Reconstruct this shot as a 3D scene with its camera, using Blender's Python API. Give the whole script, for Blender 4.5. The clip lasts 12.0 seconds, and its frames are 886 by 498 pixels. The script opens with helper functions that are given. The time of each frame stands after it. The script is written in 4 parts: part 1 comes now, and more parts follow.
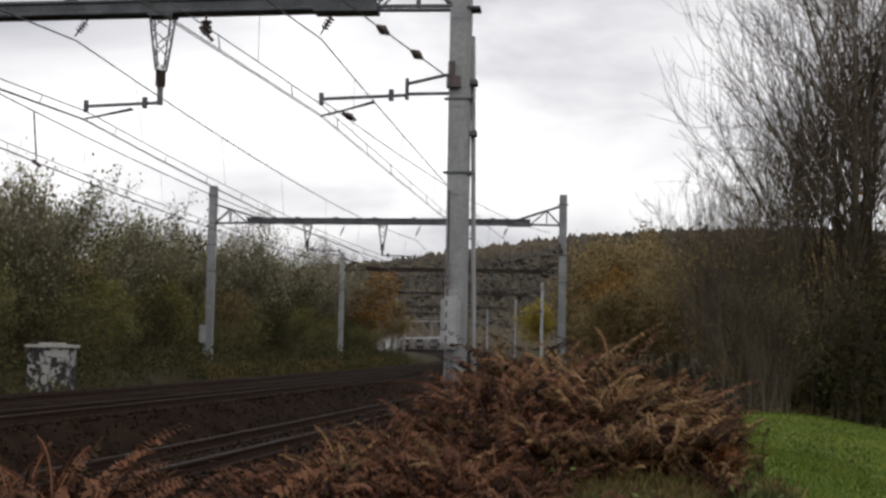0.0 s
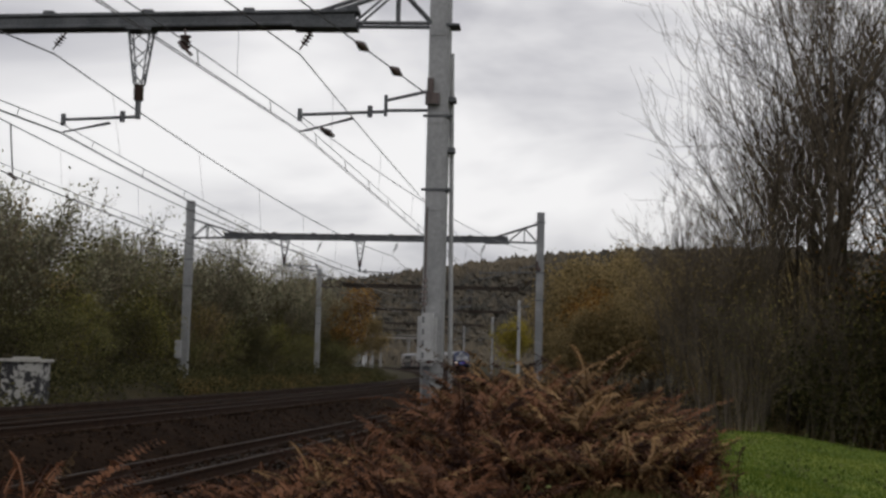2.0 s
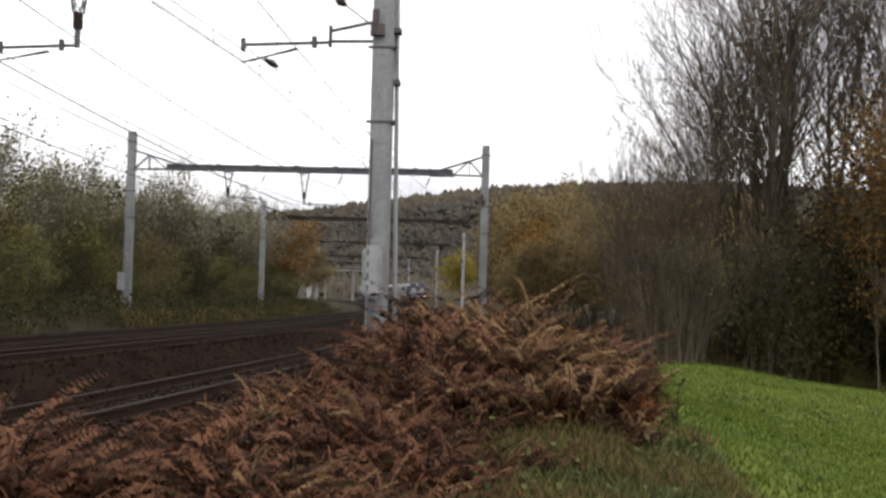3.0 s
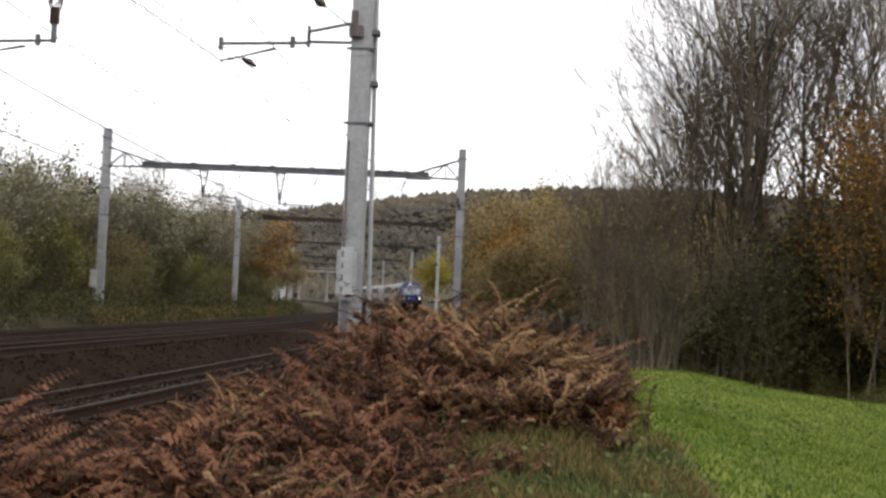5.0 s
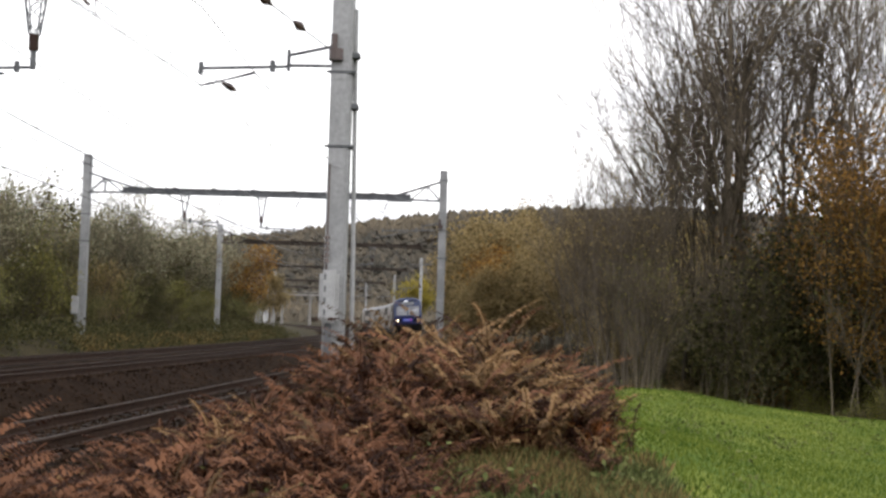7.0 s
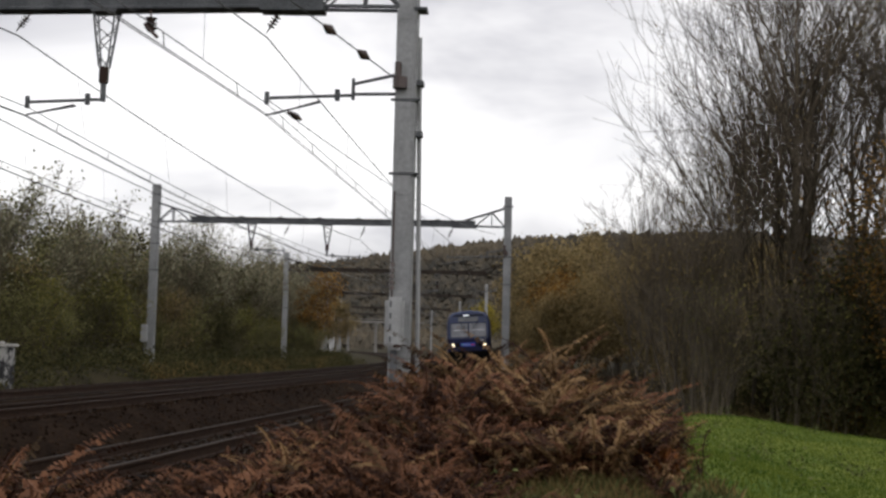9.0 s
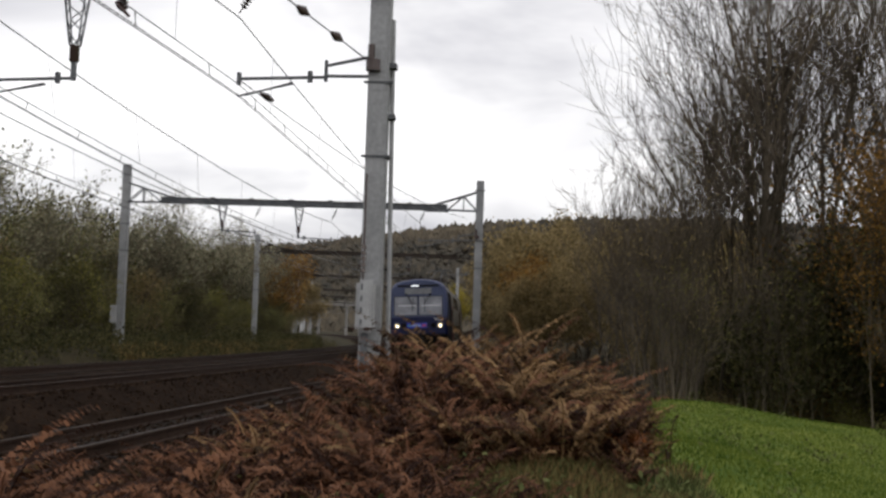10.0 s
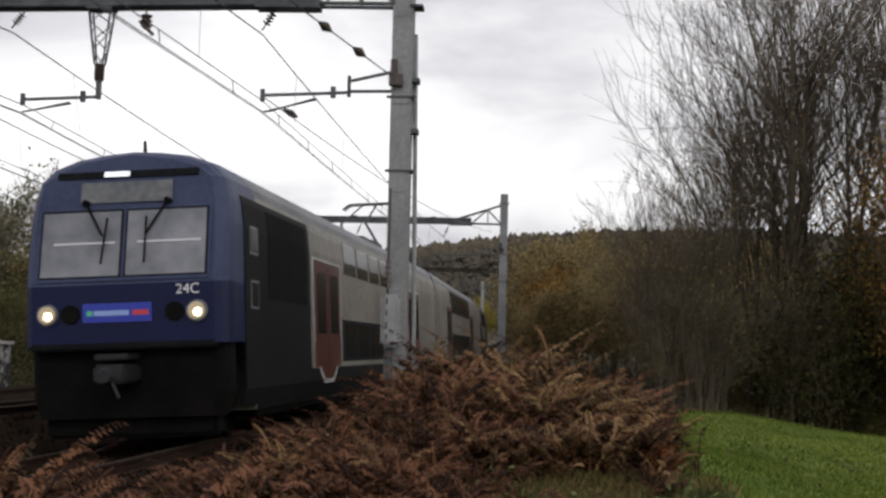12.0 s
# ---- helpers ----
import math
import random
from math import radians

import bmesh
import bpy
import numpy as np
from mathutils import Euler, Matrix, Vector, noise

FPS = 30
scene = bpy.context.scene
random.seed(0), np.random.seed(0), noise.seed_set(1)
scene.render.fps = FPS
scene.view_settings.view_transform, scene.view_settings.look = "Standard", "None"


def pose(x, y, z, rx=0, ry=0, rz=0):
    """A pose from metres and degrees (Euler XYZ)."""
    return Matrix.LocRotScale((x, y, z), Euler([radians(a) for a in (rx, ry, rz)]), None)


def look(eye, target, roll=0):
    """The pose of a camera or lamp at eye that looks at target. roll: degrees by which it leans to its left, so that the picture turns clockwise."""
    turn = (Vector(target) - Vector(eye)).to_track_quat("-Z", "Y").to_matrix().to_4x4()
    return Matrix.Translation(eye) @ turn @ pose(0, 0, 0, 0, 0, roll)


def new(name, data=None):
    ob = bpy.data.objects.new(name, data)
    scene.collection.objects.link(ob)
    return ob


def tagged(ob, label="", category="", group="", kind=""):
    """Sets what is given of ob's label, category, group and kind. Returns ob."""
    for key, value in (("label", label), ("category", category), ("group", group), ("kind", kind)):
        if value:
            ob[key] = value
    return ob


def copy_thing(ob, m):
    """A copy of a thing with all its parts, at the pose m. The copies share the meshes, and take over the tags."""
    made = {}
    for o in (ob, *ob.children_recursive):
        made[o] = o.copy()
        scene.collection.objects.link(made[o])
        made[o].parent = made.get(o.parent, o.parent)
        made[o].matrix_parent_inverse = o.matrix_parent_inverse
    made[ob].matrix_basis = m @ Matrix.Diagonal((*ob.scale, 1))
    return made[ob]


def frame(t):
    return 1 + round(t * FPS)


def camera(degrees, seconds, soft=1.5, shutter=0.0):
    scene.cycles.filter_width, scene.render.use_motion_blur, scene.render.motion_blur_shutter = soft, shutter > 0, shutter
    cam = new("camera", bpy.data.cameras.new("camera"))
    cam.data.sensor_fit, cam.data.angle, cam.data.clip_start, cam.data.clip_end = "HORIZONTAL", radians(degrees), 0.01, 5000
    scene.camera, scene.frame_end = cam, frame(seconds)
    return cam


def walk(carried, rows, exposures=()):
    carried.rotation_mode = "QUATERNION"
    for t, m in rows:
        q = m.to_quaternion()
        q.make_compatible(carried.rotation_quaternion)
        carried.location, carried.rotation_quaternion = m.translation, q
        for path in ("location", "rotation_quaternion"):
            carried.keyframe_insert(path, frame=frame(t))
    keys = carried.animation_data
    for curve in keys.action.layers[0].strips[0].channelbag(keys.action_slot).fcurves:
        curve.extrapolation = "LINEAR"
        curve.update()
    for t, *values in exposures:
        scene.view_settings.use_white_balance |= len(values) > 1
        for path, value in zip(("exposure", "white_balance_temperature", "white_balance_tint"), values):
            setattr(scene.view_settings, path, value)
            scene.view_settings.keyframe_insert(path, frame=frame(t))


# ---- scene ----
# Camera: held by hand at one spot beside the line, 1.5 m above the rails of the near track.
EYE = (0.0, 0.0, 1.5)
cam = camera(38.0, 12.0, soft=2.7, shutter=0.06)
# seconds, turn to the left, tilt up, lean to the left
PATH = [
    (0.0, 5.45, 4.36, 1.09),
    (0.5, 5.84, 4.71, 0.95),
    (1.0, 6.56, 4.84, 0.29),
    (1.5, 7.77, 5.62, 0.88),
    (2.0, 4.46, 5.13, 1.47),
    (2.5, 1.66, 3.29, -0.39),
    (2.7, 1.97, 2.24, 0.60),
    (4.3, 1.75, 2.15, 2.85),
    (4.5, 1.79, 1.74, 2.98),
    (5.0, 0.81, 2.37, 2.48),
    (5.5, -0.74, 3.58, 1.30),
    (6.0, -4.51, 2.09, 1.36),
    (6.5, -0.75, 1.17, 0.95),
    (6.7, -0.44, 2.61, 1.40),
    (8.3, 2.06, 4.21, 1.56),
    (8.5, 1.82, 4.13, 1.60),
    (9.0, 2.99, 4.46, 1.42),
    (9.5, 3.11, 4.17, 1.54),
    (10.0, 1.70, 3.76, 1.90),
    (10.5, 1.64, 4.44, 1.19),
    (11.0, 1.85, 4.20, 1.18),
    (11.5, 2.39, 4.51, 1.22),
    (12.0, 2.81, 4.34, 1.35),
]


def gaze(yaw, pitch, roll):
    y, p = radians(yaw), radians(pitch)
    d = Vector((-math.sin(y) * math.cos(p), math.cos(y) * math.cos(p), math.sin(p)))
    return look(EYE, Vector(EYE) + d, roll)


walk(cam, [(t, gaze(y, p, r)) for t, y, p, r in PATH],
     exposures=[(0.0, -0.1), (1.0, -0.12), (1.5, -0.25), (2.0, -0.4), (2.5, -0.15), (2.7, 0.15), (4.3, 0.8), (5.0, 0.75), (5.5, 0.55), (6.0, 0.35), (6.3, 0.8), (6.5, 1.2), (6.7, 1.1), (8.3, 0.2), (9.0, -0.05), (11.0, -0.03), (12.0, -0.1)])

# World: an overcast sky with brighter gaps, and a weak wide sun behind the cloud.
SUN_UP, SUN_ROUND = 32.0, 150.0
world = bpy.data.worlds.new("sky")
scene.world = world
world.use_nodes = True
wn, wl = world.node_tree.nodes, world.node_tree.links
wn.clear()
w_out = wn.new("ShaderNodeOutputWorld")
w_bg = wn.new("ShaderNodeBackground")
w_sky = wn.new("ShaderNodeTexSky")
w_sky.sky_type = "NISHITA"
w_sky.sun_disc = False
w_sky.sun_elevation, w_sky.sun_rotation = radians(SUN_UP), radians(SUN_ROUND)
w_co = wn.new("ShaderNodeTexCoord")
w_map = wn.new("ShaderNodeMapping")
w_map.inputs["Scale"].default_value = (1.0, 1.0, 3.2)
w_map.inputs["Location"].default_value = (1.9, 0.7, 0.15)
w_noise = wn.new("ShaderNodeTexNoise")
w_noise.inputs["Scale"].default_value = 2.6
w_noise.inputs["Detail"].default_value = 5.0
w_noise.inputs["Roughness"].default_value = 0.5
w_noise.inputs["Distortion"].default_value = 0.35
w_ramp = wn.new("ShaderNodeValToRGB")
w_ramp.color_ramp.elements[0].position, w_ramp.color_ramp.elements[0].color = 0.40, (6.4, 6.3, 6.75, 1)
w_ramp.color_ramp.elements[1].position, w_ramp.color_ramp.elements[1].color = 0.60, (12.5, 12.3, 12.3, 1)
w_mix = wn.new("ShaderNodeMix")
w_mix.data_type = "RGBA"
w_mix.inputs[0].default_value = 0.93
wl.new(w_co.outputs["Generated"], w_map.inputs["Vector"])
wl.new(w_map.outputs["Vector"], w_noise.inputs["Vector"])
wl.new(w_noise.outputs["Fac"], w_ramp.inputs["Fac"])
wl.new(w_sky.outputs["Color"], w_mix.inputs[6])
wl.new(w_ramp.outputs["Color"], w_mix.inputs[7])
wl.new(w_mix.outputs[2], w_bg.inputs["Color"])
w_bg.inputs["Strength"].default_value = 0.1
wl.new(w_bg.outputs["Background"], w_out.inputs["Surface"])

sun = new("sun", bpy.data.lights.new("sun", "SUN"))
sun.data.energy, sun.data.angle, sun.data.color = 0.5, radians(20), (1.0, 0.96, 0.9)
sun.matrix_world = look((0, 0, 60), Vector((0, 0, 60)) - Vector((math.sin(radians(SUN_ROUND)) * math.cos(radians(SUN_UP)), math.cos(radians(SUN_ROUND)) * math.cos(radians(SUN_UP)), math.sin(radians(SUN_UP)))) * 10)


# ---- materials ----
def material(name, low, high, scale=8.0, fine=60.0, rough=0.7, metal=0.0, bump=0.2, spread=0.0, island=False, translucent=0.0, stretch=(1, 1, 1), coord="Object"):
    """Two colours mixed by a coarse and a fine noise, with relief; spread varies brightness from piece to piece."""
    m = bpy.data.materials.new(name)
    m.use_nodes = True
    n, l = m.node_tree.nodes, m.node_tree.links
    b = n["Principled BSDF"]
    co = n.new("ShaderNodeTexCoord")
    mp = n.new("ShaderNodeMapping")
    mp.inputs["Scale"].default_value = stretch
    l.new(co.outputs[coord], mp.inputs["Vector"])
    big, small = n.new("ShaderNodeTexNoise"), n.new("ShaderNodeTexNoise")
    big.inputs["Scale"].default_value, small.inputs["Scale"].default_value = scale, fine
    big.inputs["Detail"].default_value, small.inputs["Detail"].default_value = 4, 3
    l.new(mp.outputs["Vector"], big.inputs["Vector"])
    l.new(mp.outputs["Vector"], small.inputs["Vector"])
    add = n.new("ShaderNodeMath")
    add.operation = "MULTIPLY_ADD"
    add.inputs[1].default_value = 0.45
    sub = n.new("ShaderNodeMath")
    sub.operation = "MULTIPLY"
    sub.inputs[1].default_value = 0.55
    l.new(big.outputs["Fac"], sub.inputs[0])
    l.new(small.outputs["Fac"], add.inputs[0])
    l.new(sub.outputs[0], add.inputs[2])
    ramp = n.new("ShaderNodeValToRGB")
    ramp.color_ramp.elements[0].position, ramp.color_ramp.elements[0].color = 0.36, (*low, 1)
    ramp.color_ramp.elements[1].position, ramp.color_ramp.elements[1].color = 0.64, (*high, 1)
    fac = add.outputs[0]
    if spread:
        src = n.new("ShaderNodeNewGeometry").outputs["Random Per Island"] if island else n.new("ShaderNodeObjectInfo").outputs["Random"]
        k = n.new("ShaderNodeMath")
        k.operation = "MULTIPLY_ADD"
        k.inputs[1].default_value, k.inputs[2].default_value = spread, -spread / 2
        l.new(src, k.inputs[0])
        s = n.new("ShaderNodeMath")
        l.new(fac, s.inputs[0])
        l.new(k.outputs[0], s.inputs[1])
        fac = s.outputs[0]
    l.new(fac, ramp.inputs["Fac"])
    l.new(ramp.outputs["Color"], b.inputs["Base Color"])
    b.inputs["Roughness"].default_value, b.inputs["Metallic"].default_value = rough, metal
    b.inputs["Specular IOR Level"].default_value = 0.3 if rough < 0.6 else 0.1
    if bump:
        bp = n.new("ShaderNodeBump")
        bp.inputs["Strength"].default_value, bp.inputs["Distance"].default_value = bump, 0.02
        l.new(small.outputs["Fac"], bp.inputs["Height"])
        l.new(bp.outputs["Normal"], b.inputs["Normal"])
    if translucent:
        tr, mx = n.new("ShaderNodeBsdfTranslucent"), n.new("ShaderNodeMixShader")
        mx.inputs[0].default_value = translucent
        l.new(ramp.outputs["Color"], tr.inputs["Color"])
        l.new(b.outputs[0], mx.inputs[1])
        l.new(tr.outputs[0], mx.inputs[2])
        l.new(mx.outputs[0], n["Material Output"].inputs["Surface"])
    return m


def plain(name, colour, rough=0.5, metal=0.0, glow=0.0):
    m = bpy.data.materials.new(name)
    m.use_nodes = True
    b = m.node_tree.nodes["Principled BSDF"]
    b.inputs["Base Color"].default_value = (*colour, 1)
    b.inputs["Roughness"].default_value, b.inputs["Metallic"].default_value = rough, metal
    if glow:
        b.inputs["Emission Color"].default_value, b.inputs["Emission Strength"].default_value = (*colour, 1), glow
    return m


M_SOIL = material("soil_and_grass", (0.018, 0.017, 0.008), (0.05, 0.04, 0.02), 0.6, 9.0, 0.95, bump=0.5)
M_BALLAST = material("ballast", (0.007, 0.0042, 0.0028), (0.027, 0.0172, 0.0115), 1.2, 16.0, 0.95, bump=1.0)
M_STONE = material("ballast_stone", (0.008, 0.005, 0.0034), (0.036, 0.0235, 0.016), 2.0, 30.0, 0.9, bump=0.4, spread=0.5, island=True)
M_RAIL = material("rusty_rail", (0.02, 0.012, 0.009), (0.05, 0.03, 0.02), 6.0, 60.0, 0.7, 0.3, bump=0.2)
M_RAILTOP = plain("worn_steel", (0.034, 0.025, 0.02), 0.8, 0.2)
for dull in (M_BALLAST, M_STONE):
    dull.node_tree.nodes["Principled BSDF"].inputs["Specular IOR Level"].default_value = 0.02
M_SLEEPER = material("sleeper_wood", (0.014, 0.011, 0.01), (0.04, 0.033, 0.027), 3.0, 40.0, 0.85, bump=0.4, spread=0.3)
M_STEEL = material("galvanised_steel", (0.215, 0.22, 0.226), (0.34, 0.345, 0.352), 0.9, 14.0, 0.55, 0.25, bump=0.08, spread=0.2)
M_RUSTSTEEL = material("rust_stained_steel", (0.022, 0.018, 0.015), (0.06, 0.048, 0.04), 1.0, 12.0, 0.85, 0.1, bump=0.05)
M_DARKSTEEL = material("dark_steel", (0.07, 0.075, 0.08), (0.15, 0.155, 0.165), 2.0, 30.0, 0.6, 0.3, bump=0.08)
M_WIRE = material("wire_copper", (0.05, 0.05, 0.055), (0.13, 0.13, 0.13), 3.0, 20.0, 0.5, 0.5, bump=0)
M_INSUL = plain("brown_glass_insulator", (0.06, 0.04, 0.035), 0.25)
M_BOX = material("painted_box", (0.27, 0.274, 0.278), (0.38, 0.384, 0.388), 3.0, 30.0, 0.5, bump=0.05)
M_BARK = material("bark", (0.062, 0.051, 0.039), (0.165, 0.137, 0.104), 2.0, 25.0, 0.9, bump=0.5, spread=0.3)
M_TWIG = material("twigs", (0.095, 0.08, 0.055), (0.22, 0.185, 0.13), 2.0, 25.0, 0.9, bump=0.2)


def leaf(name, low, high, spread=0.55, thin=0.42):
    return material(name, low, high, 0.35, 5.0, 0.65, bump=0, spread=spread, island=True, translucent=thin)


M_LEAF_GREEN = leaf("leaves_olive", (0.09, 0.093, 0.034), (0.27, 0.25, 0.105))
M_LEAF_DARK = leaf("leaves_dark_green", (0.034, 0.036, 0.015), (0.11, 0.1, 0.042))
M_LEAF_ORANGE = leaf("leaves_rust_orange", (0.12, 0.064, 0.018), (0.33, 0.185, 0.05))
M_LEAF_YELLOW = leaf("leaves_yellow", (0.17, 0.145, 0.026), (0.40, 0.32, 0.052))
M_LEAF_BROWN = leaf("leaves_ochre_brown", (0.12, 0.093, 0.042), (0.33, 0.25, 0.118))
M_FERN = leaf("dead_bracken", (0.03, 0.0125, 0.0075), (0.205, 0.097, 0.053), 0.6, 0.25)
M_FERN_PALE = leaf("fading_bracken", (0.06, 0.037, 0.016), (0.29, 0.178, 0.085), 0.6, 0.25)
M_FERN_ORANGE = leaf("orange_bracken", (0.16, 0.055, 0.015), (0.36, 0.13, 0.035), 0.7, 0.3)
M_LEAF_YELLOWISH = leaf("leaves_yellow_green", (0.10, 0.102, 0.028), (0.27, 0.245, 0.075))
M_LEAF_PALE = leaf("leaves_pale_olive", (0.15, 0.152, 0.095), (0.40, 0.385, 0.26))
M_GRASS = leaf("grass_blades", (0.055, 0.10, 0.014), (0.175, 0.213, 0.038), 0.4)
M_DRYGRASS = leaf("dry_grass", (0.09, 0.065, 0.025), (0.26, 0.19, 0.08), 0.9)
M_WEED = leaf("weed_leaves", (0.06, 0.075, 0.024), (0.18, 0.2, 0.075), 0.7)
M_FIELD = material("mown_grass", (0.05, 0.096, 0.014), (0.19, 0.213, 0.04), 0.5, 3.0, 0.9, bump=0.6)

# ---- mesh helpers ----


def mesh(name, verts, faces, mat):
    me = bpy.data.meshes.new(name)
    me.from_pydata([tuple(v) for v in verts], [], faces)
    for m in (mat if isinstance(mat, (list, tuple)) else [mat]):
        me.materials.append(m)
    me.update()
    return me


def part(name, bm, mat, parent, label="", smooth=False):
    """Links a bmesh (or a ready mesh) as one mesh object under a thing or a part."""
    if isinstance(bm, bmesh.types.BMesh):
        me = bpy.data.meshes.new(name)
        bm.to_mesh(me)
        bm.free()
        me.materials.append(mat)
    else:
        me = bm
    if smooth:
        me.shade_smooth()
    ob = new(name, me)
    ob.parent = parent
    return tagged(ob, label)


def thing(name, label, category, group="", m=None, kind=""):
    ob = new(name)
    ob.empty_display_size = 0.2
    if m is not None:
        ob.matrix_basis = m
    return tagged(ob, label, category, group, kind)


def add_box(bm, x0, y0, z0, x1, y1, z1, bevel=0.0, m=None):
    r = bmesh.ops.create_cube(bm, size=1)
    bmesh.ops.scale(bm, vec=(x1 - x0, y1 - y0, z1 - z0), verts=r["verts"])
    bmesh.ops.translate(bm, vec=((x0 + x1) / 2, (y0 + y1) / 2, (z0 + z1) / 2), verts=r["verts"])
    vs = r["verts"]
    if bevel:
        es = {e for v in vs for e in v.link_edges}
        vs = bmesh.ops.bevel(bm, geom=list(es), offset=bevel, segments=2, affect="EDGES")["verts"]
    if m is not None:
        bmesh.ops.transform(bm, matrix=m, verts=vs)


def box(*a, bevel=0.0):
    bm = bmesh.new()
    add_box(bm, *a, bevel=bevel)
    return bm


def add_rod(bm, a, b, r0, r1=None, seg=6):
    a, b = Vector(a), Vector(b)
    d = b - a
    m = Matrix.Translation((a + b) / 2) @ d.to_track_quat("Z", "Y").to_matrix().to_4x4()
    bmesh.ops.create_cone(bm, cap_ends=True, segments=seg, radius1=r0, radius2=r0 if r1 is None else r1, depth=d.length, matrix=m)


def rod(a, b, r0, r1=None, seg=6):
    bm = bmesh.new()
    add_rod(bm, a, b, r0, r1, seg)
    return bm


def tube_verts(points, radii, seg, verts, faces):
    """A tapered tube along points, appended to the lists."""
    base = len(verts)
    n = len(points)
    for i, p in enumerate(points):
        d = (points[min(i + 1, n - 1)] - points[max(i - 1, 0)])
        d = d / (np.linalg.norm(d) + 1e-9)
        up = np.array((0.0, 0.0, 1.0)) if abs(d[2]) < 0.9 else np.array((1.0, 0.0, 0.0))
        s = np.cross(d, up)
        s /= np.linalg.norm(s)
        t = np.cross(s, d)
        for k in range(seg):
            a = 2 * math.pi * k / seg
            verts.append(p + (s * math.cos(a) + t * math.sin(a)) * radii[i])
    for i in range(n - 1):
        for k in range(seg):
            k2 = (k + 1) % seg
            a, b = base + i * seg, base + (i + 1) * seg
            faces.append((a + k, a + k2, b + k2, b + k))


# ---- the line: a left-hand curve of 1000 m radius ----
RADIUS, APEX_X, APEX_Y = 1000.0, -2.55, 90.0
CX = APEX_X - RADIUS
CANT = 3.2


def on_line(y, off=0.0):
    """The plan point and turn of the near track at arc y, off metres to its right."""
    a = (y - APEX_Y) / RADIUS
    r = RADIUS + off
    return CX + r * math.cos(a), APEX_Y + r * math.sin(a), math.degrees(a)


def lateral(x, y):
    return np.hypot(x - CX, y - APEX_Y) - RADIUS


TRACKS = ((0.0, 0.0), (-4.2, 0.28), (-7.9, 0.24))


def smooth(a, b, v):
    t = np.clip((v - a) / (b - a), 0, 1)
    return t * t * (3 - 2 * t)


def ground_height(x, y):
    x, y = np.asarray(x, float), np.asarray(y, float)
    u = lateral(x, y)
    bearing = np.degrees(np.arctan2(x, np.maximum(y, 1.0)))
    z = np.full_like(x, -0.12)
    # bank of ferns beside the near track
    z = z + 0.62 * np.exp(-((x - 0.6) / 2.6) ** 2 - ((y - 14.5) / 4.0) ** 2)
    # mown grass that rises to a soft crest and falls away behind it
    crest = np.interp(bearing, (3, 8, 10.5, 13.5, 17, 20, 26), (0.05, 0.12, 0.08, -0.2, -0.42, -0.52, -0.6))
    w = smooth(5, 8, bearing)
    z = z + w * (crest + 0.12) * smooth(8, 26, y) * (1 - smooth(31, 42, y))
    z = z - 1.9 * smooth(30, 44, y) * smooth(5, 11, bearing) * (1 - smooth(60, 90, y))
    # formation of the railway
    z = z + (-0.50 - z) * (1 - smooth(1.9, 3.6, u)) * smooth(-13.5, -11.5, u)
    z = z + (0.42 - z) * (1 - smooth(-13.5, -11.5, u))
    # valley sides, far off
    z = z + 1.0 * smooth(60, 110, y) * smooth(3, 12, u)
    return z


def ground_mesh():
    xs = np.concatenate([np.arange(-3000, -60, 140), np.arange(-60, -22, 2.0), np.arange(-22, 24, 0.5), np.arange(24, 60, 2.0), np.arange(60, 3001, 140)])
    ys = np.concatenate([np.arange(-400, -20, 40), np.arange(-20, 50, 0.6), np.arange(50, 160, 3), np.arange(160, 500, 20), np.arange(500, 4001, 250)])
    gx, gy = np.meshgrid(xs, ys)
    gz = ground_height(gx, gy)
    nx, ny = len(xs), len(ys)
    i = np.arange(nx * ny).reshape(ny, nx)
    f = np.stack([i[:-1, :-1], i[:-1, 1:], i[1:, 1:], i[1:, :-1]], -1).reshape(-1, 4)
    me = mesh("ground", np.stack([gx, gy, gz], -1).reshape(-1, 3), f.tolist(), [M_SOIL, M_FIELD])
    c = np.stack([gx, gy], -1)[:-1, :-1].reshape(-1, 2)
    b = np.degrees(np.arctan2(c[:, 0], np.maximum(c[:, 1], 1)))
    edge = 7.3 + 0.5 * np.sin(c[:, 1] * 0.9)
    me.polygons.foreach_set("material_index", ((b > edge) & (c[:, 1] > 3) & (c[:, 1] < 46) & (c[:, 0] < 40)).astype(np.int32))
    me.shade_smooth()
    return me


tagged(new("ground", ground_mesh()), "rough grassy ground with a mown green strip", "ground", kind="structure")

# ---- railway ----
Y0, Y1 = -30.0, 420.0


def sweep(name, profile, off, z, mat, step=3.0, closed=True):
    """A profile (across, up) swept along the curve, canted about the track centre."""
    arcs = np.arange(Y0, Y1 + step, step)
    c, s = math.cos(radians(CANT)), math.sin(radians(CANT))
    verts, faces, n = [], [], len(profile)
    for y in arcs:
        for px, pz in profile:
            x, yy, _ = on_line(y, off + px * c - pz * s)
            verts.append((x, yy, z + px * s + pz * c))
    for i in range(len(arcs) - 1):
        for k in range(n if closed else n - 1):
            k2 = (k + 1) % n
            faces.append((i * n + k, i * n + k2, (i + 1) * n + k2, (i + 1) * n + k))
    return mesh(name, verts, faces, mat)


RAIL = [(-0.075, -0.17), (0.075, -0.17), (0.075, -0.155), (0.015, -0.14), (0.012, -0.05), (0.036, -0.04), (0.036, -0.008), (0.028, 0.0), (-0.028, 0.0), (-0.036, -0.008), (-0.036, -0.04), (-0.012, -0.05), (-0.015, -0.14), (-0.075, -0.155)]


